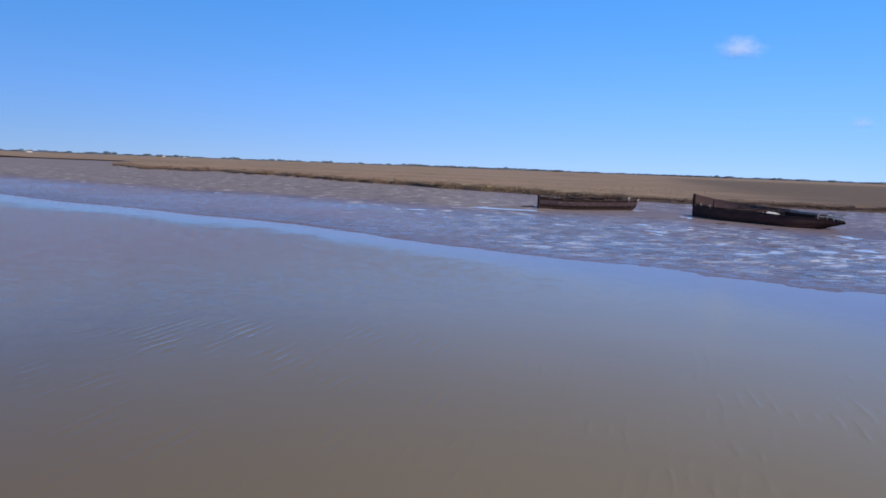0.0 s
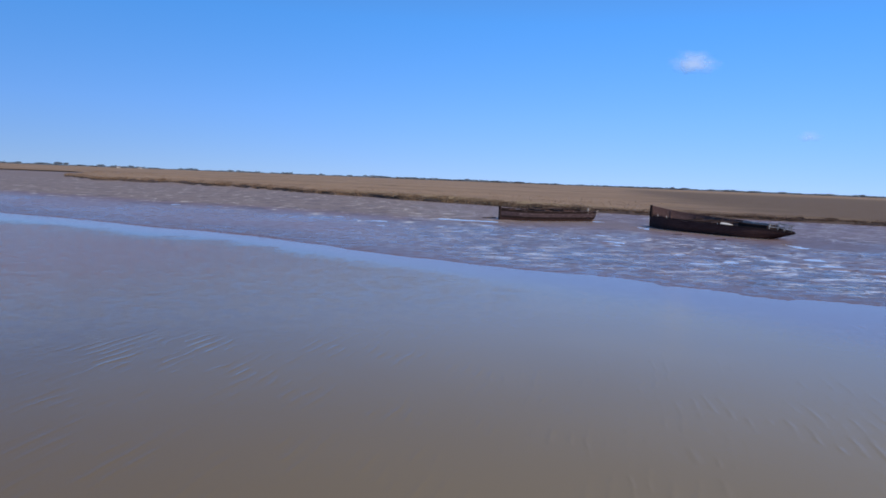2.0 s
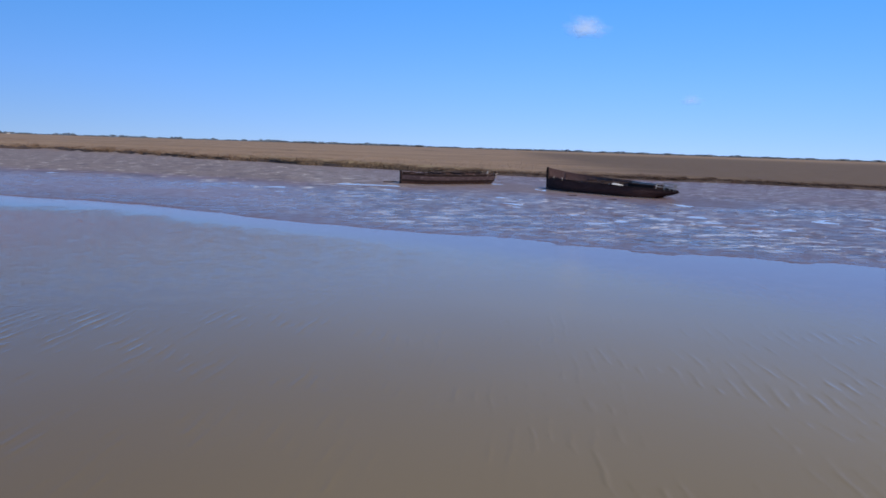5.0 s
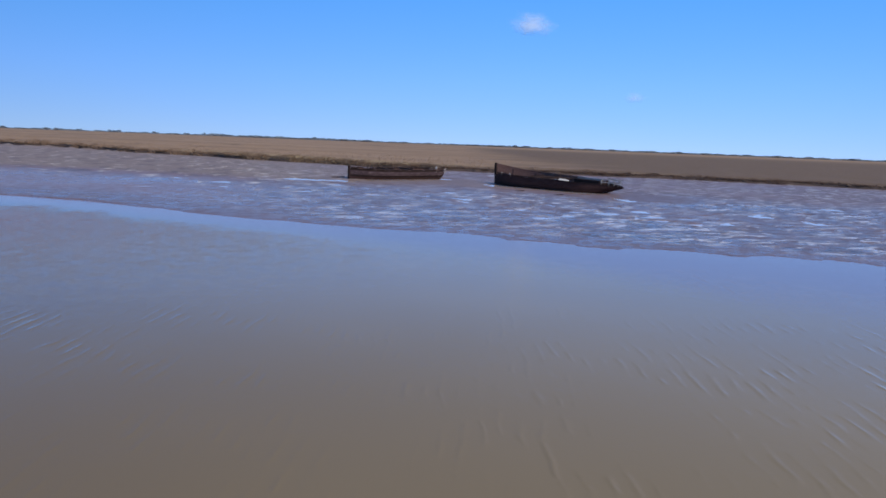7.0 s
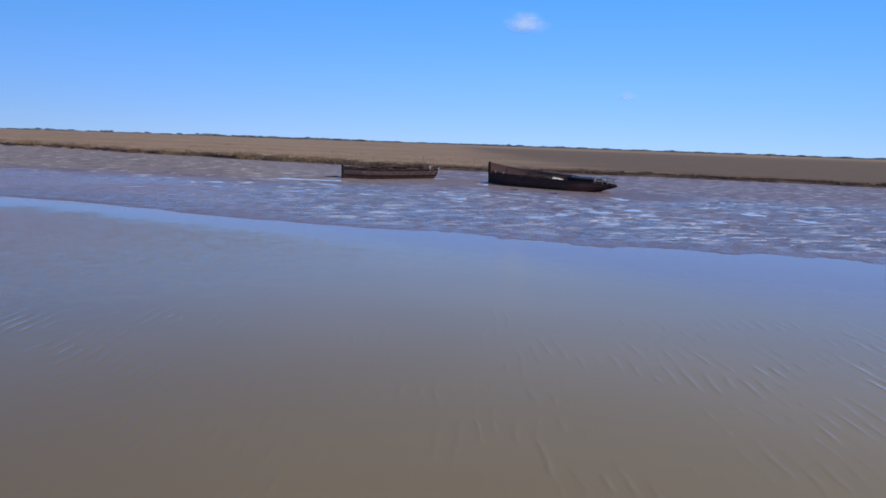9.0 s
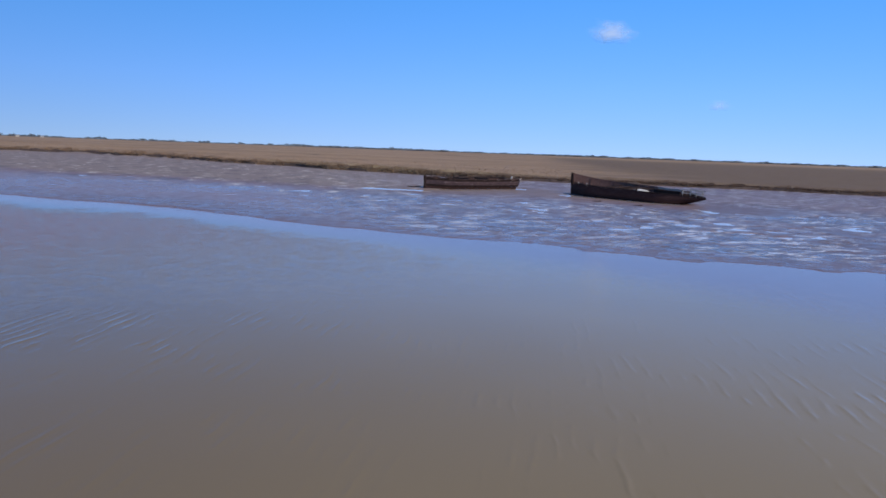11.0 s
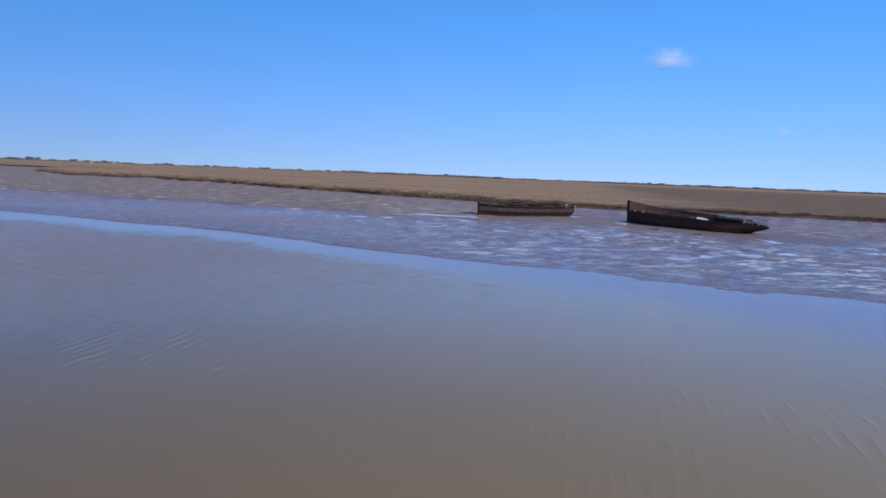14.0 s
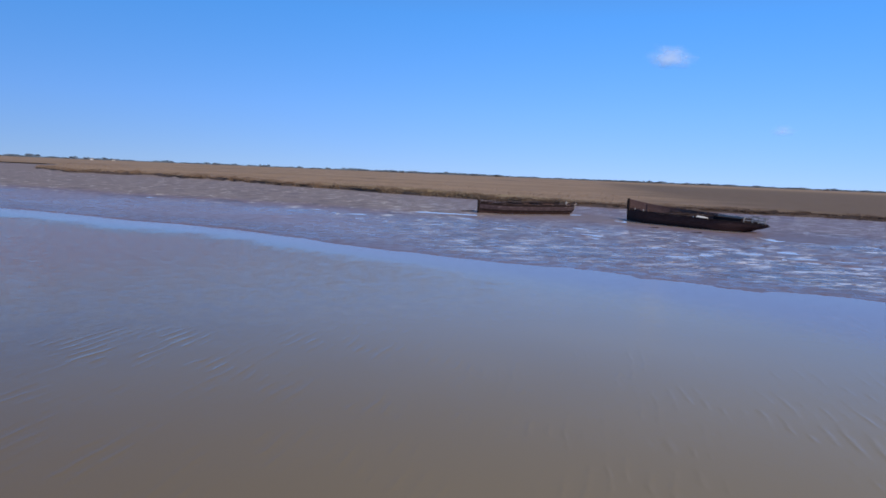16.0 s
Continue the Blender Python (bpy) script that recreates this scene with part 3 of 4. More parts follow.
def blades(name, px, py, base, height, width, lean, seed):
    """Loose reed stems: each a narrow bent strip of two quads standing on base."""
    rs = np.random.RandomState(seed)
    n = len(px)
    a = rs.rand(n) * 2 * np.pi
    dx, dy = np.cos(a) * width / 2, np.sin(a) * width / 2
    b = rs.rand(n) * 2 * np.pi
    lx, ly = np.cos(b) * lean * height, np.sin(b) * lean * height
    co = np.empty((n, 5, 3))
    for k, (f, w) in enumerate(((0, 1.0), (0, 1.0), (0.55, 0.9), (0.55, 0.9), (1.0, 0.0))):
        sgn = -1 if k in (0, 2) else 1
        bend = f * f
        co[:, k, 0] = px + sgn * dx * w + lx * bend
        co[:, k, 1] = py + sgn * dy * w + ly * bend
        co[:, k, 2] = base + height * f
    i = np.arange(n)[:, None] * 5
    tris = np.concatenate([i + [0, 1, 3], i + [0, 3, 2], i + [2, 3, 4]], 1).reshape(-1, 3)
    me = bpy.data.meshes.new(name)
    me.vertices.add(n * 5)
    me.vertices.foreach_set("co", co.astype(np.float32).ravel())
    me.loops.add(tris.size)
    me.loops.foreach_set("vertex_index", tris.astype(np.int32).ravel())
    me.polygons.add(len(tris))
    me.polygons.foreach_set("loop_start", (np.arange(len(tris)) * 3).astype(np.int32))
    me.update(calc_edges=True)
    at = me.attributes.new("sedge", "FLOAT", "POINT")
    at.data.foreach_set("value", np.repeat(sedge_part(px, py), 5).astype(np.float32))
    at = me.attributes.new("young", "FLOAT", "POINT")
    at.data.foreach_set("value", np.repeat(0.4 * young_part(px, py), 5).astype(np.float32))
    me.materials.append(STRAW)
    return new(name, me)


rng = np.random.RandomState(5)
# the front fringe, leaning out over the mud
n = 42000
fx = np.concatenate([rng.uniform(-125, 100, n), rng.uniform(-20, 100, n // 2)])
fy = np.interp(fx, REED_X, REED_Y) + value_noise(fx, fx * 0, 7.0, 21, 3) * 1.6 + rng.rand(len(fx)) ** 1.5 * 3.2 - 0.1
tuft = value_noise(fx, fy, 2.2, 91, 3)
fz = np.maximum(0.8 * scarp(fx), reed_top(fx, fy) - 0.35)
fringe = blades("reed_fringe", fx, fy, fz, 0.40 + (0.22 - 0.15 * smooth01((fx - 12) / 20)) * tuft + 0.16 * rng.rand(len(fx)) - 0.16 * sedge_part(fx, fy), 0.05 + 0.06 * rng.rand(len(fx)), 0.12 + 0.25 * rng.rand(len(fx)), 6)
# tufts that have slumped on to the mud before the scarp
tx = rng.uniform(-125, 100, 34000)
tx = tx[value_noise(tx, tx * 0, 2.6, 93, 3) > 0.05 + 0.7 * rng.rand(len(tx)) + 0.08 * (tx < 0) + 0.3 * (tx < -40) + 0.35 * smooth01((tx - 15) / 15)]
ty = np.interp(tx, REED_X, REED_Y) + value_noise(tx, tx * 0, 7.0, 21, 3) * 1.6 + rng.uniform(-0.55, 0.25, len(tx))
tufts = blades("reed_tufts", tx, ty, np.clip(ground_height(tx, ty), -0.05, 1), (0.34 + 0.22 * value_noise(tx, ty, 2.0, 99, 2) + 0.22 * rng.rand(len(tx))) * (1 - 0.35 * sedge_part(tx, ty)), 0.06 + 0.06 * rng.rand(len(tx)), 0.15 + 0.35 * rng.rand(len(tx)), 8)
tagged(tufts, "slumped tufts of dry reed at the foot of the marsh scarp", "reeds", kind="stuff")
tagged(fringe, "ragged front of dry standing reeds along the mud", "reeds", kind="stuff")

# stems that stand out of the bed behind it
n = 26000
d = 3 + 70 * rng.rand(n) ** 1.6
sx = rng.uniform(-150, 190, n)
sy = np.interp(sx, REED_X, REED_Y) + d
keep = (value_noise(sx, sy, 9.0, 95, 3) > -0.55) & (sedge_part(sx, sy) < 0.25)
sx, sy, d = sx[keep], sy[keep], d[keep]
stems = blades("reed_stems", sx, sy, reed_top(sx, sy) - 0.12, 0.20 + 0.12 * rng.rand(len(sx)) + 0.06 * value_noise(sx, sy, 6.0, 97, 3), 0.05 + 0.07 * rng.rand(len(sx)) + d * 0.0006, 0.2 + 0.3 * rng.rand(len(sx)), 7)
tagged(stems, "dry reed stems standing out of the marsh", "reeds", kind="stuff")


# ---------------------------------------------------------------- boats
def box(bm, x0, x1, y0, y1, z0, z1, m=None, bevel=0.0):
    g = bmesh.ops.create_cube(bm, size=1.0)
    vs = g["verts"]
    for v in vs:
        v.co = Vector(((x0 + x1) / 2 + v.co.x * (x1 - x0), (y0 + y1) / 2 + v.co.y * (y1 - y0), (z0 + z1) / 2 + v.co.z * (z1 - z0)))
    if bevel:
        es = list({e for v in vs for e in v.link_edges})
        out = bmesh.ops.bevel(bm, geom=es, offset=bevel, segments=1, affect="EDGES")
        vs = list({v for f in out["faces"] for v in f.verts} | {v for v in vs if v.is_valid})
    if m is not None:
        for v in vs:
            v.co = m @ v.co
    return vs


def beam(bm, a, b, w, h, rs=None, n=4):
    """A squared timber from a to b, slightly wavering."""
    a, b = Vector(a), Vector(b)
    way = (b - a).normalized()
    side = way.cross(Vector((0, 0, 1)))
    side = side.normalized() if side.length > 1e-3 else Vector((1, 0, 0))
    up = side.cross(way).normalized()
    rings = []
    for k in range(n + 1):
        c = a.lerp(b, k / n)
        j = (rs.rand(2) - 0.5) * 0.25 if rs is not None else (0, 0)
        c = c + side * (j[0] * w) + up * (j[1] * h)
        q = 0.82 if k in (0, n) else 1.0
        rings.append([bm.verts.new(c + side * (sx_ * w / 2 * q) + up * (sz_ * h / 2 * q)) for sx_, sz_ in ((-1, -1), (1, -1), (1, 1), (-1, 1))])
    for r0, r1 in zip(rings, rings[1:]):
        for k in range(4):
            bm.faces.new((r0[k], r0[(k + 1) % 4], r1[(k + 1) % 4], r1[k]))
    bm.faces.new(rings[0][::-1])
    bm.faces.new(rings[-1])


class Hull:
    """The lines of a boat: x runs from the bow (0) to the stern, y athwart, z up from the mud."""

    def __init__(self, length, beam_, keel, sheer, full_bow, full_stern, rake, taper=2.0):
        self.l, self.b, self.keel, self.sheer = length, beam_, keel, sheer
        self.fb, self.fs, self.rake, self.taper = full_bow, full_stern, rake, taper

    def half(self, u):
        a = min(1.0, u / self.fb)
        c = min(1.0, (1 - u) / self.fs)
        return self.b / 2 * (1 - (1 - a) ** 2.2) * (1 - (1 - c) ** self.taper)

    def curve(self, pts, u):
        return float(np.interp(u, [p[0] for p in pts], [p[1] for p in pts]))

    def point(self, u, v, side):
        """u along the boat, v from the keel (0) to the gunwale (1); side -1 or 1."""
        zk, zs = self.curve(self.keel, u), self.curve(self.sheer[side], u)
        z = zk + (zs - zk) * v ** 1.25
        y = (0.06 + self.half(u) * (1 - max(0.0, 1 - v) ** 2.6) ** 0.62)
        x = u * self.l + self.rake * max(0.0, 1 - u / 0.12) * (1 - v)
        return Vector((x, side * y, z))


def strake(hull, side, v0, v1, u0, u1, thick, rs, gap=0.012, steps=30, ragged=0.0):
    """One plank of a hull side, bent to the boat's lines, with thickness."""
    bm = bmesh.new()
    rings = []
    for k in range(steps + 1):
        u = u0 + (u1 - u0) * k / steps
        j = (rs.rand() - 0.5) * 0.01
        e = ragged * (rs.rand() ** 2) * (v1 - v0)
        p, q = hull.point(u, v0 + j * 0.3, side), hull.point(u, v1 + j * 0.3 - e, side)
        n_ = Vector((0, side, 0.25)).normalized()
        up = (q - p).normalized() * gap / 2
        o = n_ * ((rs.rand() - 0.5) * 0.012)
        rings.append([bm.verts.new(c + o) for c in (p + up, q - up, q - up - n_ * thick, p + up - n_ * thick)])
    for r0, r1 in zip(rings, rings[1:]):
        for k in range(4):
            fs_ = (r0[k], r0[(k + 1) % 4], r1[(k + 1) % 4], r1[k])
            bm.faces.new(fs_ if side > 0 else fs_[::-1])
    bm.faces.new(rings[0])
    bm.faces.new(rings[-1][::-1])
    bmesh.ops.recalc_face_normals(bm, faces=bm.faces)
    return bm


def rail(hull, side, u0, u1, w, h, rs, lift=0.0, steps=26):
    bm = bmesh.new()
    rings = []
    for k in range(steps + 1):
        u = u0 + (u1 - u0) * k / steps
        c = hull.point(u, 1.0, side) + Vector((0, 0, lift + (rs.rand() - 0.5) * 0.02))
        rings.append([bm.verts.new(c + Vector((0, dy_, dz_))) for dy_, dz_ in ((-w / 2, 0), (w / 2, 0), (w / 2, h), (-w / 2, h))])
    for r0, r1 in zip(rings, rings[1:]):
        for k in range(4):
            bm.faces.new((r0[k], r0[(k + 1) % 4], r1[(k + 1) % 4], r1[k]))
    bm.faces.new(rings[0])
    bm.faces.new(rings[-1][::-1])
    bmesh.ops.recalc_face_normals(bm, faces=bm.faces)
    return bm


def rib(hull, side, u, extra, rs, w=0.09):
    bm = bmesh.new()
    pts = [hull.point(u, v, side) for v in (0.25, 0.45, 0.65, 0.85, 1.0)]
    pts = [Vector((p.x, p.y - side * 0.10, p.z)) for p in pts]
    pts[-1].z += extra
    for a, b in zip(pts, pts[1:]):
        beam(bm, a, b, w, w, rs, 1)
    return bm


def sheet_deck(hull, u0, u1, v, rs, drop=0.0, steps=18):
    """Deck boards between the two sides as one thin cambered slab."""
    bm = bmesh.new()
    rows_ = []
    for k in range(steps + 1):
        u = u0 + (u1 - u0) * k / steps
        a, b = hull.point(u, v, -1), hull.point(u, v, 1)
        z = min(a.z, b.z) - drop
        y0, y1 = a.y + 0.07, b.y - 0.07
        row = []
        for q in np.linspace(0, 1, 7):
            row.append(Vector((a.x, y0 + (y1 - y0) * q, z + 0.10 * (1 - (2 * q - 1) ** 2) + (rs.rand() - 0.5) * 0.02)))
        rows_.append(row)
    topv = [[bm.verts.new(p) for p in r] for r in rows_]
    lowv = [[bm.verts.new(p - Vector((0, 0, 0.05))) for p in r] for r in rows_]
    for k in range(steps):
        for q in range(6):
            bm.faces.new((topv[k][q], topv[k + 1][q], topv[k + 1][q + 1], topv[k][q + 1]))
            bm.faces.new((lowv[k][q], lowv[k][q + 1], lowv[k + 1][q + 1], lowv[k + 1][q]))
    bmesh.ops.recalc_face_normals(bm, faces=bm.faces)
    return bm


def smack(m):
    """The black wreck: tall plumb stem, broken near bulwark, long low counter."""
    rs = np.random.RandomState(14)
    h = Hull(14.95, 4.0, [(0, -0.45), (0.77, -0.45), (0.84, -0.10), (0.92, 0.24), (1, 0.62)],
             {-1: [(0, 1.12), (0.3, 1.08), (0.6, 0.98), (0.85, 0.85), (1, 0.70)],
              1: [(0, 2.14), (0.06, 1.92), (0.13, 1.72), (0.25, 1.50), (0.45, 1.33), (0.62, 1.24), (0.68, 0.98), (0.85, 0.85), (1, 0.70)]},
             0.42, 0.27, 0.10, 1.35)
    boat = thing("derelict_boat", m, "black tarred wooden hulk with a tall stem, stranded on mud", "boat", "stranded hulks")
    cuts = np.linspace(0.12, 1.0, 8)
    for side in (-1, 1):
        for k, (a, b) in enumerate(zip(cuts, cuts[1:])):
            end = 1.0 - 0.012 * rs.rand()
            part("plank", strake(h, side, a, b, 0.002, end, 0.055, rs, ragged=0.25 if k == 6 and side < 0 else 0.0), TAR if side < 0 or k < 3 else BROWN if k < 5 else MAUVE, boat)
    bm = bmesh.new()
    beam(bm, (0.10, 0, -0.5), (-0.04, 0, 2.26), 0.20, 0.24, rs, 6)
    part("stem_post", bm, PITCH, boat)
    part("gunwale", rail(h, -1, 0.05, 0.98, 0.13, 0.07, rs), PITCH, boat)
    part("gunwale", rail(h, 1, 0.0, 0.62, 0.14, 0.08, rs), MAUVE, boat, "faded grey-brown top rail")
    part("gunwale", rail(h, 1, 0.70, 0.98, 0.12, 0.06, rs), PITCH, boat)
    part("deck", sheet_deck(h, 0.04, 0.93, 0.93, rs, 0.10), BROWN, boat, "rotten brown deck boards")
    for u in (0.11, 0.27, 0.45, 0.52, 0.60):
        part("rib", rib(h, 1, u, (-0.06 if u < 0.4 else 0.05) + 0.10 * rs.rand(), rs, 0.07), MAUVE, boat)
    for u in (0.06, 0.10, 0.15, 0.20, 0.26):
        part("rib", rib(h, -1, u, 0.10 + 0.25 * rs.rand(), rs), GREY if u in (0.10, 0.20) else BROWN, boat)
    # coaming and slumped hatch amidships
    bm = bmesh.new()
    box(bm, 10.2, 12.9, -0.95, -0.85, 0.80, 1.18, bevel=0.015)
    box(bm, 10.2, 12.9, 0.85, 0.95, 0.80, 1.18, bevel=0.015)
    box(bm, 10.2, 10.3, -0.85, 0.85, 0.80, 1.22, bevel=0.015)
    box(bm, 12.8, 12.9, -0.85, 0.85, 0.80, 1.14, bevel=0.015)
    part("hatch_coaming", bm, PITCH, boat)
    for k in range(9):
        if k == 3:
            continue
        bm = bmesh.new()
        x, z = 10.2 + 0.30 * k, 1.185 - 0.012 * k
        box(bm, x, x + 0.27, -0.98, 0.98, z, z + 0.045 + 0.015 * rs.rand(), bevel=0.008)
        part("hatch_board", bm, BROWN if k in (1, 6) else PITCH, boat)
    # pale canvas bundled over the hatch's fore end, and a bleached board
    bm = bmesh.new()
    bmesh.ops.create_icosphere(bm, subdivisions=3, radius=1.0)
    for v in bm.verts:
        q = 1 + 0.14 * noise.noise(v.co * 2.3)
        v.co = Vector((8.8 + v.co.x * 0.76 * q, -0.85 + v.co.y * 0.55 * q, 0.93 + max(0.0, v.co.z) * (0.19 - 0.06 * v.co.x) * q))
    part("canvas_cover", bm, PALE, boat, "crumpled pale canvas cover", True)
    bm = bmesh.new()
    beam(bm, (10.2, -0.2, 1.32), (12.8, -0.25, 1.23), 0.10, 0.17, rs, 4)
    part("loose_board", bm, GREY, boat, "bleached grey board")
    for x, y, z, ln in ((1.1, -0.75, 1.12, 0.9), (2.0, -1.15, 1.12, 0.7), (3.2, -1.5, 1.10, 0.5)):
        bm = bmesh.new()
        beam(bm, (x, y, z), (x + ln, y - 0.1, z + 0.12), 0.16, 0.10, rs, 3)
        part("broken_plank", bm, MAUVE, boat, "faded broken plank")
    # a low deck beam stack forward of the hatch
    for k in range(5):
        bm = bmesh.new()
        x = 5.0 + 0.9 * k
        beam(bm, (x, -1.4, 1.05), (x + 0.1, 1.5, 1.15 + 0.05 * rs.rand()), 0.16, 0.12, rs, 3)
        part("deck_beam", bm, BROWN if k % 2 else PITCH, boat)
    # fallen stern rails
    for k, (x, y) in enumerate(((12.95, -0.70), (13.65, -0.50), (14.4, -0.22), (13.65, 0.50), (14.4, 0.18))):
        bm = bmesh.new()
        z = float(np.interp(x, [12, 14.95], [0.80, 0.68]))
        beam(bm, (x, y, z - 0.1), (x + 0.05 * rs.randn(), y, z + 0.62 + 0.06 * rs.rand()), 0.07, 0.07, rs, 2)
        part("stern_stanchion", bm, GREY, boat, "bleached grey stanchion")
    for side in (-1, 1):
        for dz in (0.30, 0.58):
            bm = bmesh.new()
            beam(bm, (12.9, side * 0.70, 0.78 + dz), (14.7, side * 0.20, 0.68 + dz), 0.06, 0.075, rs, 4)
            part("stern_rail", bm, GREY, boat, "bleached grey rail")
    return boat


def lighter(m):
    """The second hulk: long level brown hull with a dark stem and a broken stern."""
    rs = np.random.RandomState(23)
    h = Hull(14.2, 3.8, [(0, -0.4), (0.86, -0.4), (0.93, -0.05), (1, 0.35)],
             {-1: [(0, 1.20), (0.2, 1.05), (0.5, 1.02), (0.75, 1.06), (0.90, 1.08), (1, 0.94)],
              1: [(0, 1.24), (0.2, 1.12), (0.5, 1.10), (0.8, 1.20), (0.95, 1.16), (1, 1.0)]},
             0.30, 0.16, 0.05)
    boat = thing("derelict_boat", m, "rotting red-brown wooden hulk with a broken stern, stranded on mud", "boat", "stranded hulks")
    cuts = np.linspace(0.14, 1.0, 8)
    mats = [TAR, TAR, TAR, PITCH, RUST, RUST, PITCH]
    for side in (-1, 1):
        for k, (a, b) in enumerate(zip(cuts, cuts[1:])):
            end = (1.0, 0.99, 1.0, 0.985, 0.97, 0.955, 0.93)[k] - 0.01 * rs.rand()
            part("plank", strake(h, side, a, b, 0.003, end, 0.055, rs, 0.016, ragged=0.35 if k == 6 else 0.05), mats[k], boat)
    bm = bmesh.new()
    beam(bm, (0.04, 0, -0.5), (-0.02, 0, 1.42), 0.22, 0.26, rs, 5)
    part("stem_post", bm, PITCH, boat, "black stem post")
    bm = bmesh.new()
    beam(bm, (13.75, 0.0, 0.2), (14.05, 0.0, 1.02), 0.18, 0.18, rs, 4)
    part("stern_post", bm, MAUVE, boat, "faded split stern post")
    part("gunwale", rail(h, -1, 0.01, 0.62, 0.16, 0.06, rs), BROWN, boat)
    part("gunwale", rail(h, -1, 0.66, 0.90, 0.16, 0.06, rs), BROWN, boat)
    part("gunwale", rail(h, 1, 0.01, 0.93, 0.16, 0.07, rs), BROWN, boat)
    part("deck", sheet_deck(h, 0.03, 0.90, 0.80, rs, 0.05), BROWN, boat)
    for u in np.linspace(0.06, 0.92, 17):
        part("rib", rib(h, 1, u, 0.02 + 0.10 * rs.rand(), rs), BROWN, boat)
    for u in (0.62, 0.65, 0.88, 0.93, 0.97):
        part("rib", rib(h, -1, u, 0.12 * rs.rand(), rs), GREY if u > 0.9 else BROWN, boat)
    for x, y0, y1 in ((2.2, -1.5, 1.5), (5.4, -1.7, 1.7), (8.6, -1.7, 1.7)):
        bm = bmesh.new()
        beam(bm, (x, y0, 1.02), (x + 0.05, y1, 1.10), 0.2, 0.14, rs, 3)
        part("deck_beam", bm, BROWN, boat)
    for a, b in (((12.2, -1.1, 0.85), (13.4, -0.5, 1.12)), ((12.9, -0.7, 0.6), (13.9, -0.3, 0.86)), ((11.6, -1.5, 0.98), (12.3, -1.2, 1.24)), ((13.1, -0.5, 0.72), (14.5, -0.2, 1.18))):
        bm = bmesh.new()
        beam(bm, a, b, 0.16, 0.05, rs, 3)
        part("broken_plank", bm, MAUVE, boat, "faded broken plank")
    # bleached stubs of timber lying along the near rail
    for x, ln in ((0.7, 1.1), (4.9, 0.7), (7.7, 1.6)):
        bm = bmesh.new()
        y = h.point(x / 14.2, 1.0, -1).y + 0.12
        beam(bm, (x, y, 1.11), (x + ln, y + 0.05, 1.12 + 0.04 * rs.rand()), 0.12, 0.05, rs, 3)
        part("broken_plank", bm, MAUVE, boat, "faded broken plank")
    for a, b in (((13.7, -0.5, 0.85), (14.7, -0.1, 1.12)), ((13.6, -0.7, 0.62), (14.4, -0.45, 0.80))):
        bm = bmesh.new()
        beam(bm, a, b, 0.12, 0.05, rs, 3)
        part("broken_plank", bm, GREY, boat, "bleached broken plank")
    bm = bmesh.new()
    beam(bm, (11.75, -1.45, 0.80), (11.85, -1.40, 1.46), 0.16, 0.16, rs, 3)
    part("bitt", bm, GREY, boat, "bleached upright bitt post")
    return boat


smack(pose(25.2, 67.6, 0.0, 0, 0, math.degrees(math.atan2(-0.855, 0.519))))
lighter(pose(10.18, 70.95, 0.02, 0, 0, math.degrees(math.atan2(0.453, 0.891))) @ Matrix.Diagonal((0.935, 0.96, 0.98, 1)))


# ---------------------------------------------------------------- far trees, farms
def tree(m, seed, height, spread):
    rs = np.random.RandomState(seed)
    ob = thing("tree", m, "small dark tree on the far edge of the marsh", "tree", "far trees")
    bm = bmesh.new()
    rings = []
    for k in range(5):
        f = k / 4
        r = height * 0.035 * (1 - 0.75 * f)
        rings.append([bm.verts.new((math.cos(a) * r, math.sin(a) * r, height * 0.7 * f)) for a in np.linspace(0, 2 * np.pi, 7)[:-1]])
    for r0, r1 in zip(rings, rings[1:]):
        for k in range(6):
            bm.faces.new((r0[k], r0[(k + 1) % 6], r1[(k + 1) % 6], r1[k]))
    for k in range(7):
        a, z = rs.rand() * 6.28, height * (0.25 + 0.35 * rs.rand())
        L = spread * (0.5 + 0.4 * rs.rand())
        beam(bm, (0, 0, z), (math.cos(a) * L, math.sin(a) * L, z + L * 0.7), height * 0.018, height * 0.018, rs, 2)
    part("trunk", bm, BARK, ob)
    n = 420
    a, c = rs.rand(n) * 6.283, rs.rand(n) * 2 - 1
    rad = rs.rand(n) ** 0.45
    lob = 1 + 0.28 * np.sin(3 * a + seed) + 0.2 * np.sin(5 * a + 2 * seed)
    px = np.cos(a) * np.sqrt(1 - c * c) * rad * spread * lob
    py = np.sin(a) * np.sqrt(1 - c * c) * rad * spread * lob
    pz = height * 0.60 + c * rad * height * 0.40 * (0.85 + 0.15 * lob)
    verts, faces = [], []
    for x, y, z in zip(px, py, pz):
        s = spread * (0.07 + 0.09 * rs.rand())
        q = rs.randn(3, 3)
        b = len(verts)
        for k in range(3):
            d_ = q[k] / np.linalg.norm(q[k]) * s
            verts += [(x + d_[0], y + d_[1], z + d_[2])]
        verts += [(x - q[0][0] * s * 0.6, y - q[0][1] * s * 0.6, z - q[0][2] * s * 0.6)]
        faces += [(b, b + 1, b + 2), (b, b + 2, b + 3), (b, b + 3, b + 1), (b + 1, b + 3, b + 2)]
    crown = flat_mesh("crown", verts, faces, HAZY_LEAF, False)
    crown.parent = ob
    return ob


def at_bearing(deg, dist):
    """A place at so many degrees to the left of the +y axis."""
    return -math.sin(radians(deg)) * dist, math.cos(radians(deg)) * dist


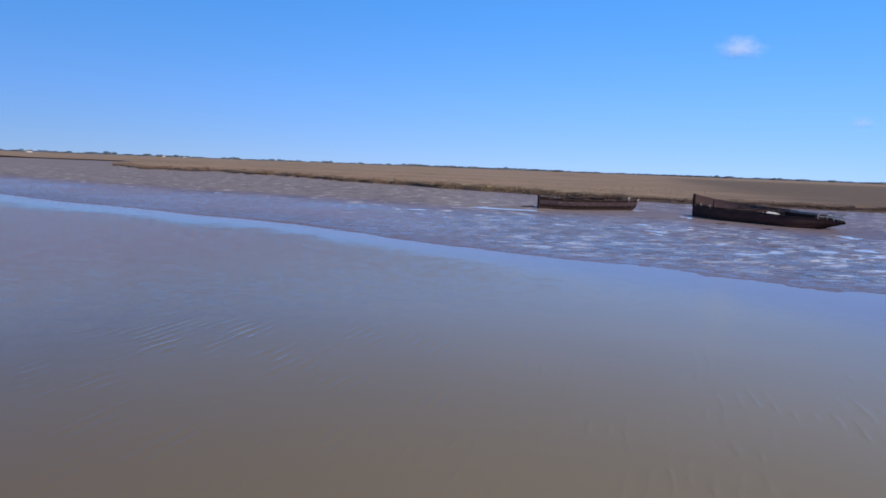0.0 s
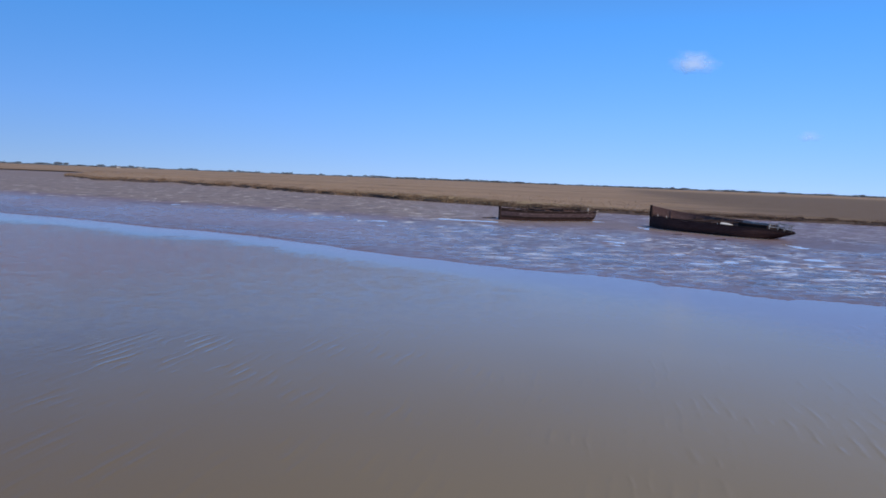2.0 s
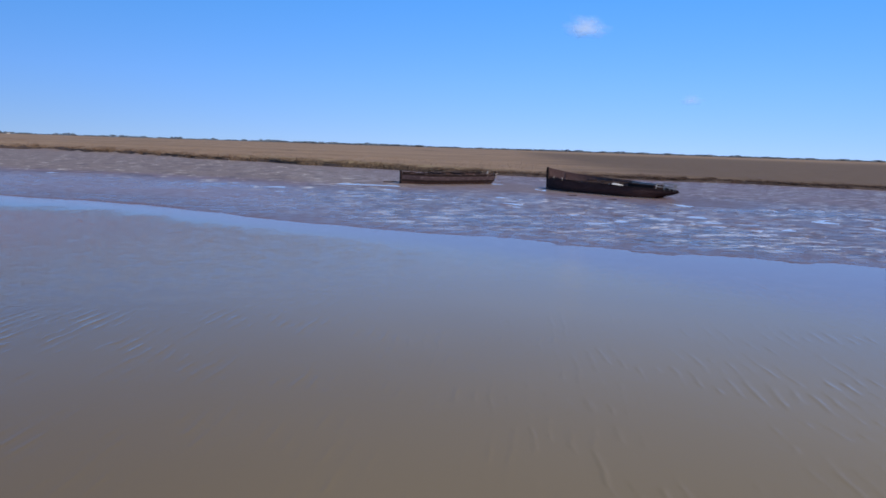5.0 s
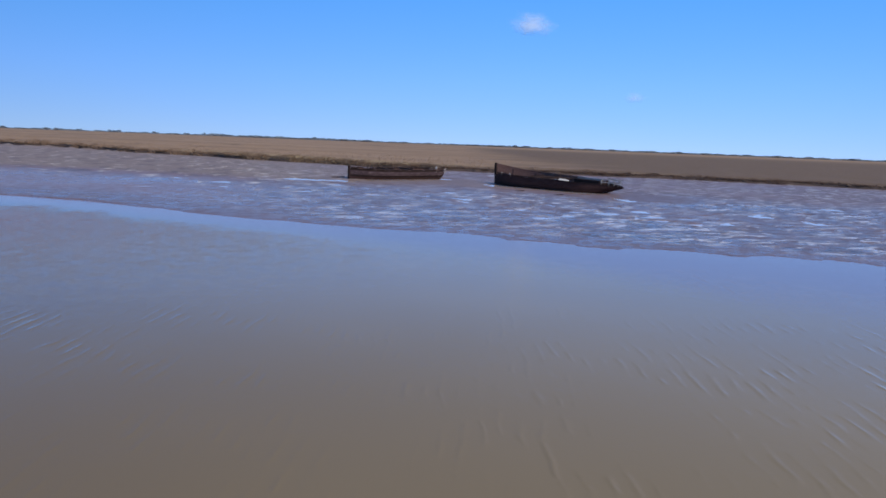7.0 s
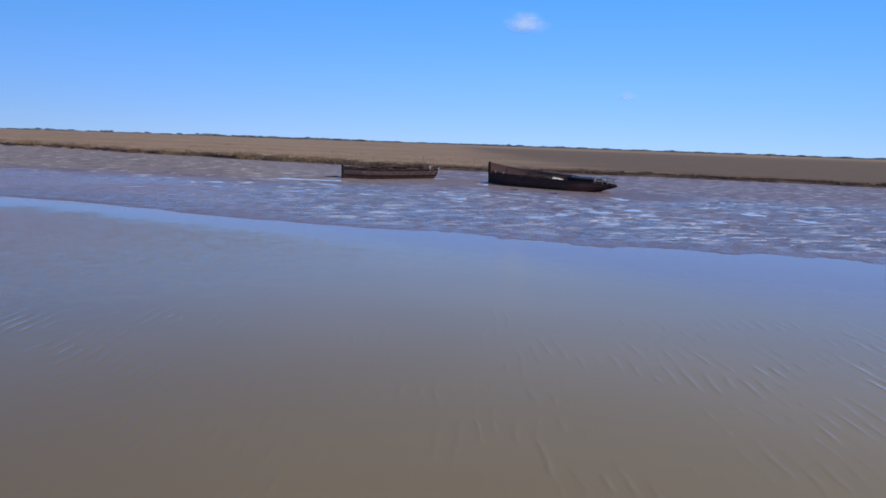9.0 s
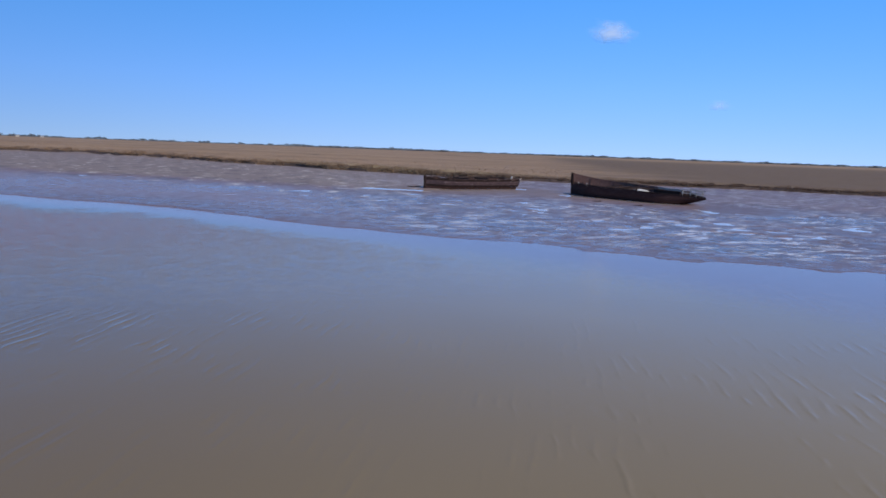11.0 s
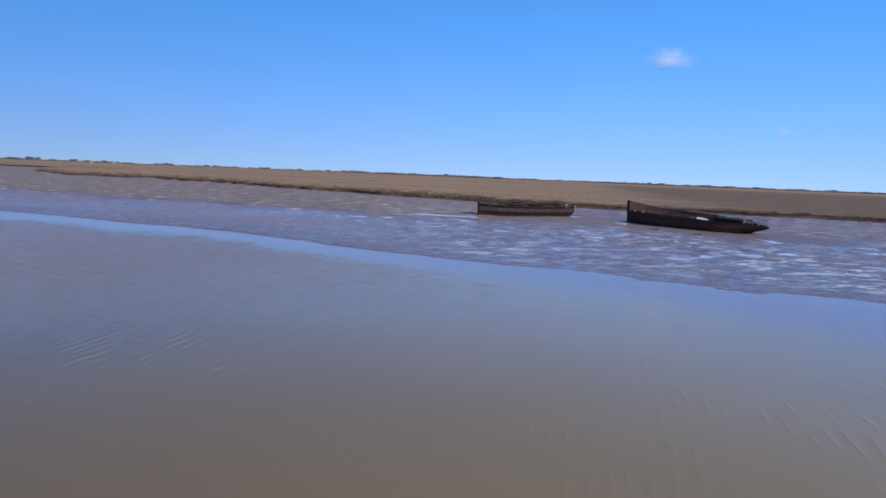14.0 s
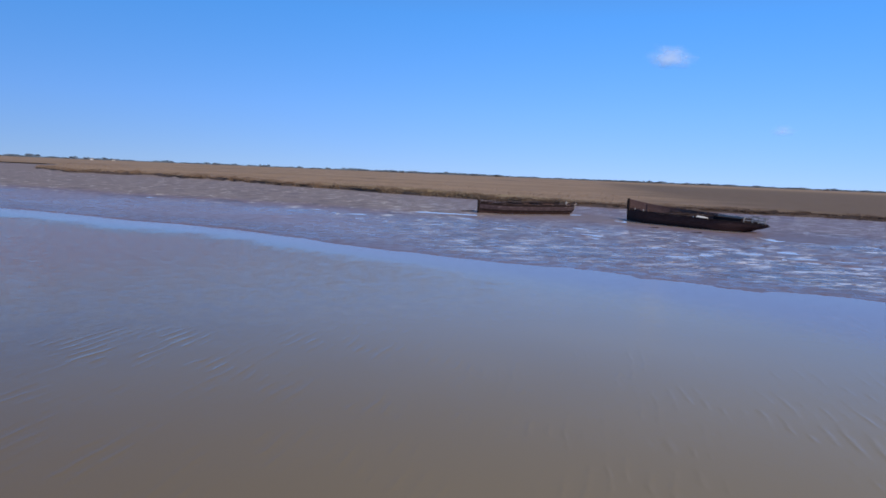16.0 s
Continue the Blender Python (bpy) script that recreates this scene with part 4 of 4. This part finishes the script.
# clumps along the skyline: bearings of both ends, height
CLUMPS = [(33.5, 32.6, 6.0), (31.9, 31.6, 9.0), (30.6, 28.4, 6.0), (27.6, 26.5, 6.0), (26.4, 26.1, 9.0), (25.8, 25.3, 9.0), (24.2, 23.9, 5.0), (23.8, 23.2, 8.0), (22.8, 22.2, 6.0),
          (21.6, 20.8, 7.0), (20.6, 20.2, 6.0), (17.9, 16.5, 7.0), (14.3, 12.8, 6.0), (12.3, 11.7, 6.0), (11.0, 10.7, 5.0), (10.1, 8.9, 7.0), (7.5, 6.5, 6.0),
          (4.7, 4.2, 5.6), (3.6, 1.8, 7.0), (0.7, 0.4, 6.0), (0.0, -2.5, 6.4), (-4.5, -4.8, 5.0), (-5.1, -5.7, 10.0), (-5.7, -7.1, 6.6), (-7.3, -9.2, 5.0)]
CLUMPS += [(-15.4, -17.3, 4.4), (-18.2, -19.9, 5.0), (-21.3, -22.1, 7.6), (-22.6, -22.9, 6.0), (-25.8, -26.5, 7.0), (-27.2, -29.2, 4.4), (-33.0, -37.0, 4.0), (-41.0, -46.0, 4.0)]
TREE_KINDS = []
for k, (ht, sp) in enumerate([(8.0, 5.5), (6.5, 6.0), (8.0, 4.6), (9.0, 5.0)]):
    x, y = at_bearing(CLUMPS[k + 2][0], 2400)
    TREE_KINDS.append(tree(pose(x, y, 0.2, 0, 0, 40 * k), 100 + k, ht, sp))
rt = random.Random(77)
for b0, b1, ht in CLUMPS:
    for k in range(max(1, round((b0 - b1) * 42 / 10))):
        x, y = at_bearing(rt.uniform(b1 + 0.08, b0 - 0.08), 2400 + rt.uniform(-60, 60))
        j = rt.randrange(4)
        f = 1.3 * ht * rt.uniform(0.72, 1.05) / (8.0, 6.5, 8.0, 9.0)[j]
        copy_thing(TREE_KINDS[j], pose(x, y, 0.2, 0, 0, rt.uniform(0, 360)) @ Matrix.Diagonal((f * 1.15, f * 1.15, f, 1)))


def hedge(brg0, brg1, dist, height, seed):
    """A long low line of scrub on the skyline."""
    rs = np.random.RandomState(seed)
    n = int(abs(brg1 - brg0) * 170)
    verts, faces = [], []
    for k in range(n):
        brg = brg0 + (brg1 - brg0) * rs.rand()
        x, y = at_bearing(brg, dist + rs.uniform(-25, 25))
        hmax = height * (0.35 + 0.65 * abs(math.sin(brg * 1.3 + seed) * math.sin(brg * 3.1)))
        z = 0.5 + hmax * rs.rand()
        s = height * (0.35 + 0.4 * rs.rand())
        b = len(verts)
        for q in range(4):
            d_ = rs.randn(3)
            d_ = d_ / np.linalg.norm(d_) * s
            verts.append((x + d_[0] * 4.5, y + d_[1], max(0.2, z + d_[2] * 0.55)))
        faces += [(b, b + 1, b + 2), (b, b + 2, b + 3), (b, b + 3, b + 1), (b + 1, b + 3, b + 2)]
    ob = flat_mesh("far_hedge", verts, faces, HAZY_LEAF, False)
    return tagged(ob, "low dark line of scrub along the skyline", "hedge", kind="stuff")


hedge(36, 20, 2300, 4.5, 1)
hedge(20, 4, 2300, 4.0, 4)
hedge(4, -10, 2300, 6.0, 2)
hedge(-10, -18, 2300, 4.5, 5)
hedge(-18, -56, 2300, 5.6, 3)


def farmhouse(m, width, depth, eaves, ridge, wall_mat, label):
    ob = thing("farmhouse", m, label, "house", "far farm buildings")
    bm = bmesh.new()
    box(bm, -width / 2, width / 2, -depth / 2, depth / 2, -0.5, eaves)
    part("wall", bm, wall_mat, ob)
    bm = bmesh.new()
    o = 0.35
    v = [bm.verts.new(p) for p in ((-width / 2 - o, -depth / 2 - o, eaves - 0.1), (width / 2 + o, -depth / 2 - o, eaves - 0.1), (width / 2 + o, depth / 2 + o, eaves - 0.1), (-width / 2 - o, depth / 2 + o, eaves - 0.1), (-width / 2 - o, 0, ridge), (width / 2 + o, 0, ridge))]
    for f in ((0, 1, 5, 4), (2, 3, 4, 5), (0, 4, 3), (1, 2, 5), (3, 2, 1, 0)):
        bm.faces.new([v[i] for i in f])
    roof = part("roof", bm, ROOF_TILE, ob)
    bm = bmesh.new()
    box(bm, width * 0.3, width * 0.3 + 0.9, -0.4, 0.4, ridge - 0.6, ridge + 1.1, bevel=0.03)
    part("chimney", bm, BRICK_RED, roof)
    for fl in range(2 if eaves > 4 else 1):
        for k in range(3):
            bm = bmesh.new()
            x = (k - 1) * width * 0.3
            box(bm, x - 0.5, x + 0.5, -depth / 2 - 0.05, -depth / 2 + 0.05, 1.0 + 2.6 * fl, 2.2 + 2.6 * fl, bevel=0.01)
            part("window", bm, GLASS_DARK, ob)
    return ob


for brg, dist, w_, d_, e_, r_, mat_, lab in ((31.2, 1500, 9, 6.5, 2.8, 4.8, RENDER_WHITE, "small white farmhouse with a dark roof on the far shore"),
                                               (22.25, 2050, 8, 7, 2.7, 4.6, RENDER_WHITE, "low pale farm building on the far shore"),
                                               (20.75, 2050, 7, 6, 2.5, 4.4, RENDER_WHITE, "low pale farm building on the far shore")):
    x, y = at_bearing(brg, dist)
    farmhouse(pose(x, y, 0.6, 0, 0, brg), w_, d_, e_, r_, mat_, lab)


# ---------------------------------------------------------------- clouds
def cloud(brg, elev, dist, w_, h_, seed, vapour, label):
    x, y = at_bearing(brg, dist)
    z = 4 + dist * math.tan(radians(elev))
    bm = bmesh.new()
    bmesh.ops.create_icosphere(bm, subdivisions=4, radius=1.0)
    for v in bm.verts:
        k = 1 + 0.14 * noise.noise(v.co * 1.6 + Vector((seed, 0, 0)))
        v.co = v.co * k
        if v.co.z < 0:
            v.co.z *= 0.7
    bmesh.ops.delete(bm, geom=[v for v in bm.verts if v.co.y > 0.15], context="VERTS")
    ob = part("cloud", bm, vapour, None, "", True)
    ob.matrix_world = pose(x, y, z, 0, 0, brg + 30) @ Matrix.Diagonal((1.12 * w_ / 2, w_ / 14, h_ / 2, 1))
    ob.visible_shadow = False
    return tagged(ob, label, "cloud", kind="stuff")


cloud(-22.7, 9.7, 2500, 215, 112, 3.0, CLOUD, "small white fair-weather cloud in a clear sky")
cloud(-31.2, 4.2, 3000, 120, 62, 9.0, WISP, "faint wisp of white cloud low in the sky")


# ---------------------------------------------------------------- small things on the mud
def drift_log(x, y, ang, length, thick, seed, lift=0.05):
    rs = np.random.RandomState(seed)
    bm = bmesh.new()
    beam(bm, (-length / 2, 0, 0), (length / 2, 0, 0.05), thick, thick * 0.8, rs, 6)
    ob = part("drift_timber", bm, PITCH)
    ob.matrix_world = pose(x, y, lift, 0, 0, ang)
    return tagged(ob, "dark waterlogged timber lying on wet mud", "timber", "stray timbers")


drift_log(9.25, 72.6, 12, 1.5, 0.12, 1, 0.08)
drift_log(23.6, 57.0, 5, 1.0, 0.10, 2, 0.03)
drift_log(25.6, 53.0, -20, 0.8, 0.10, 3, 0.03)
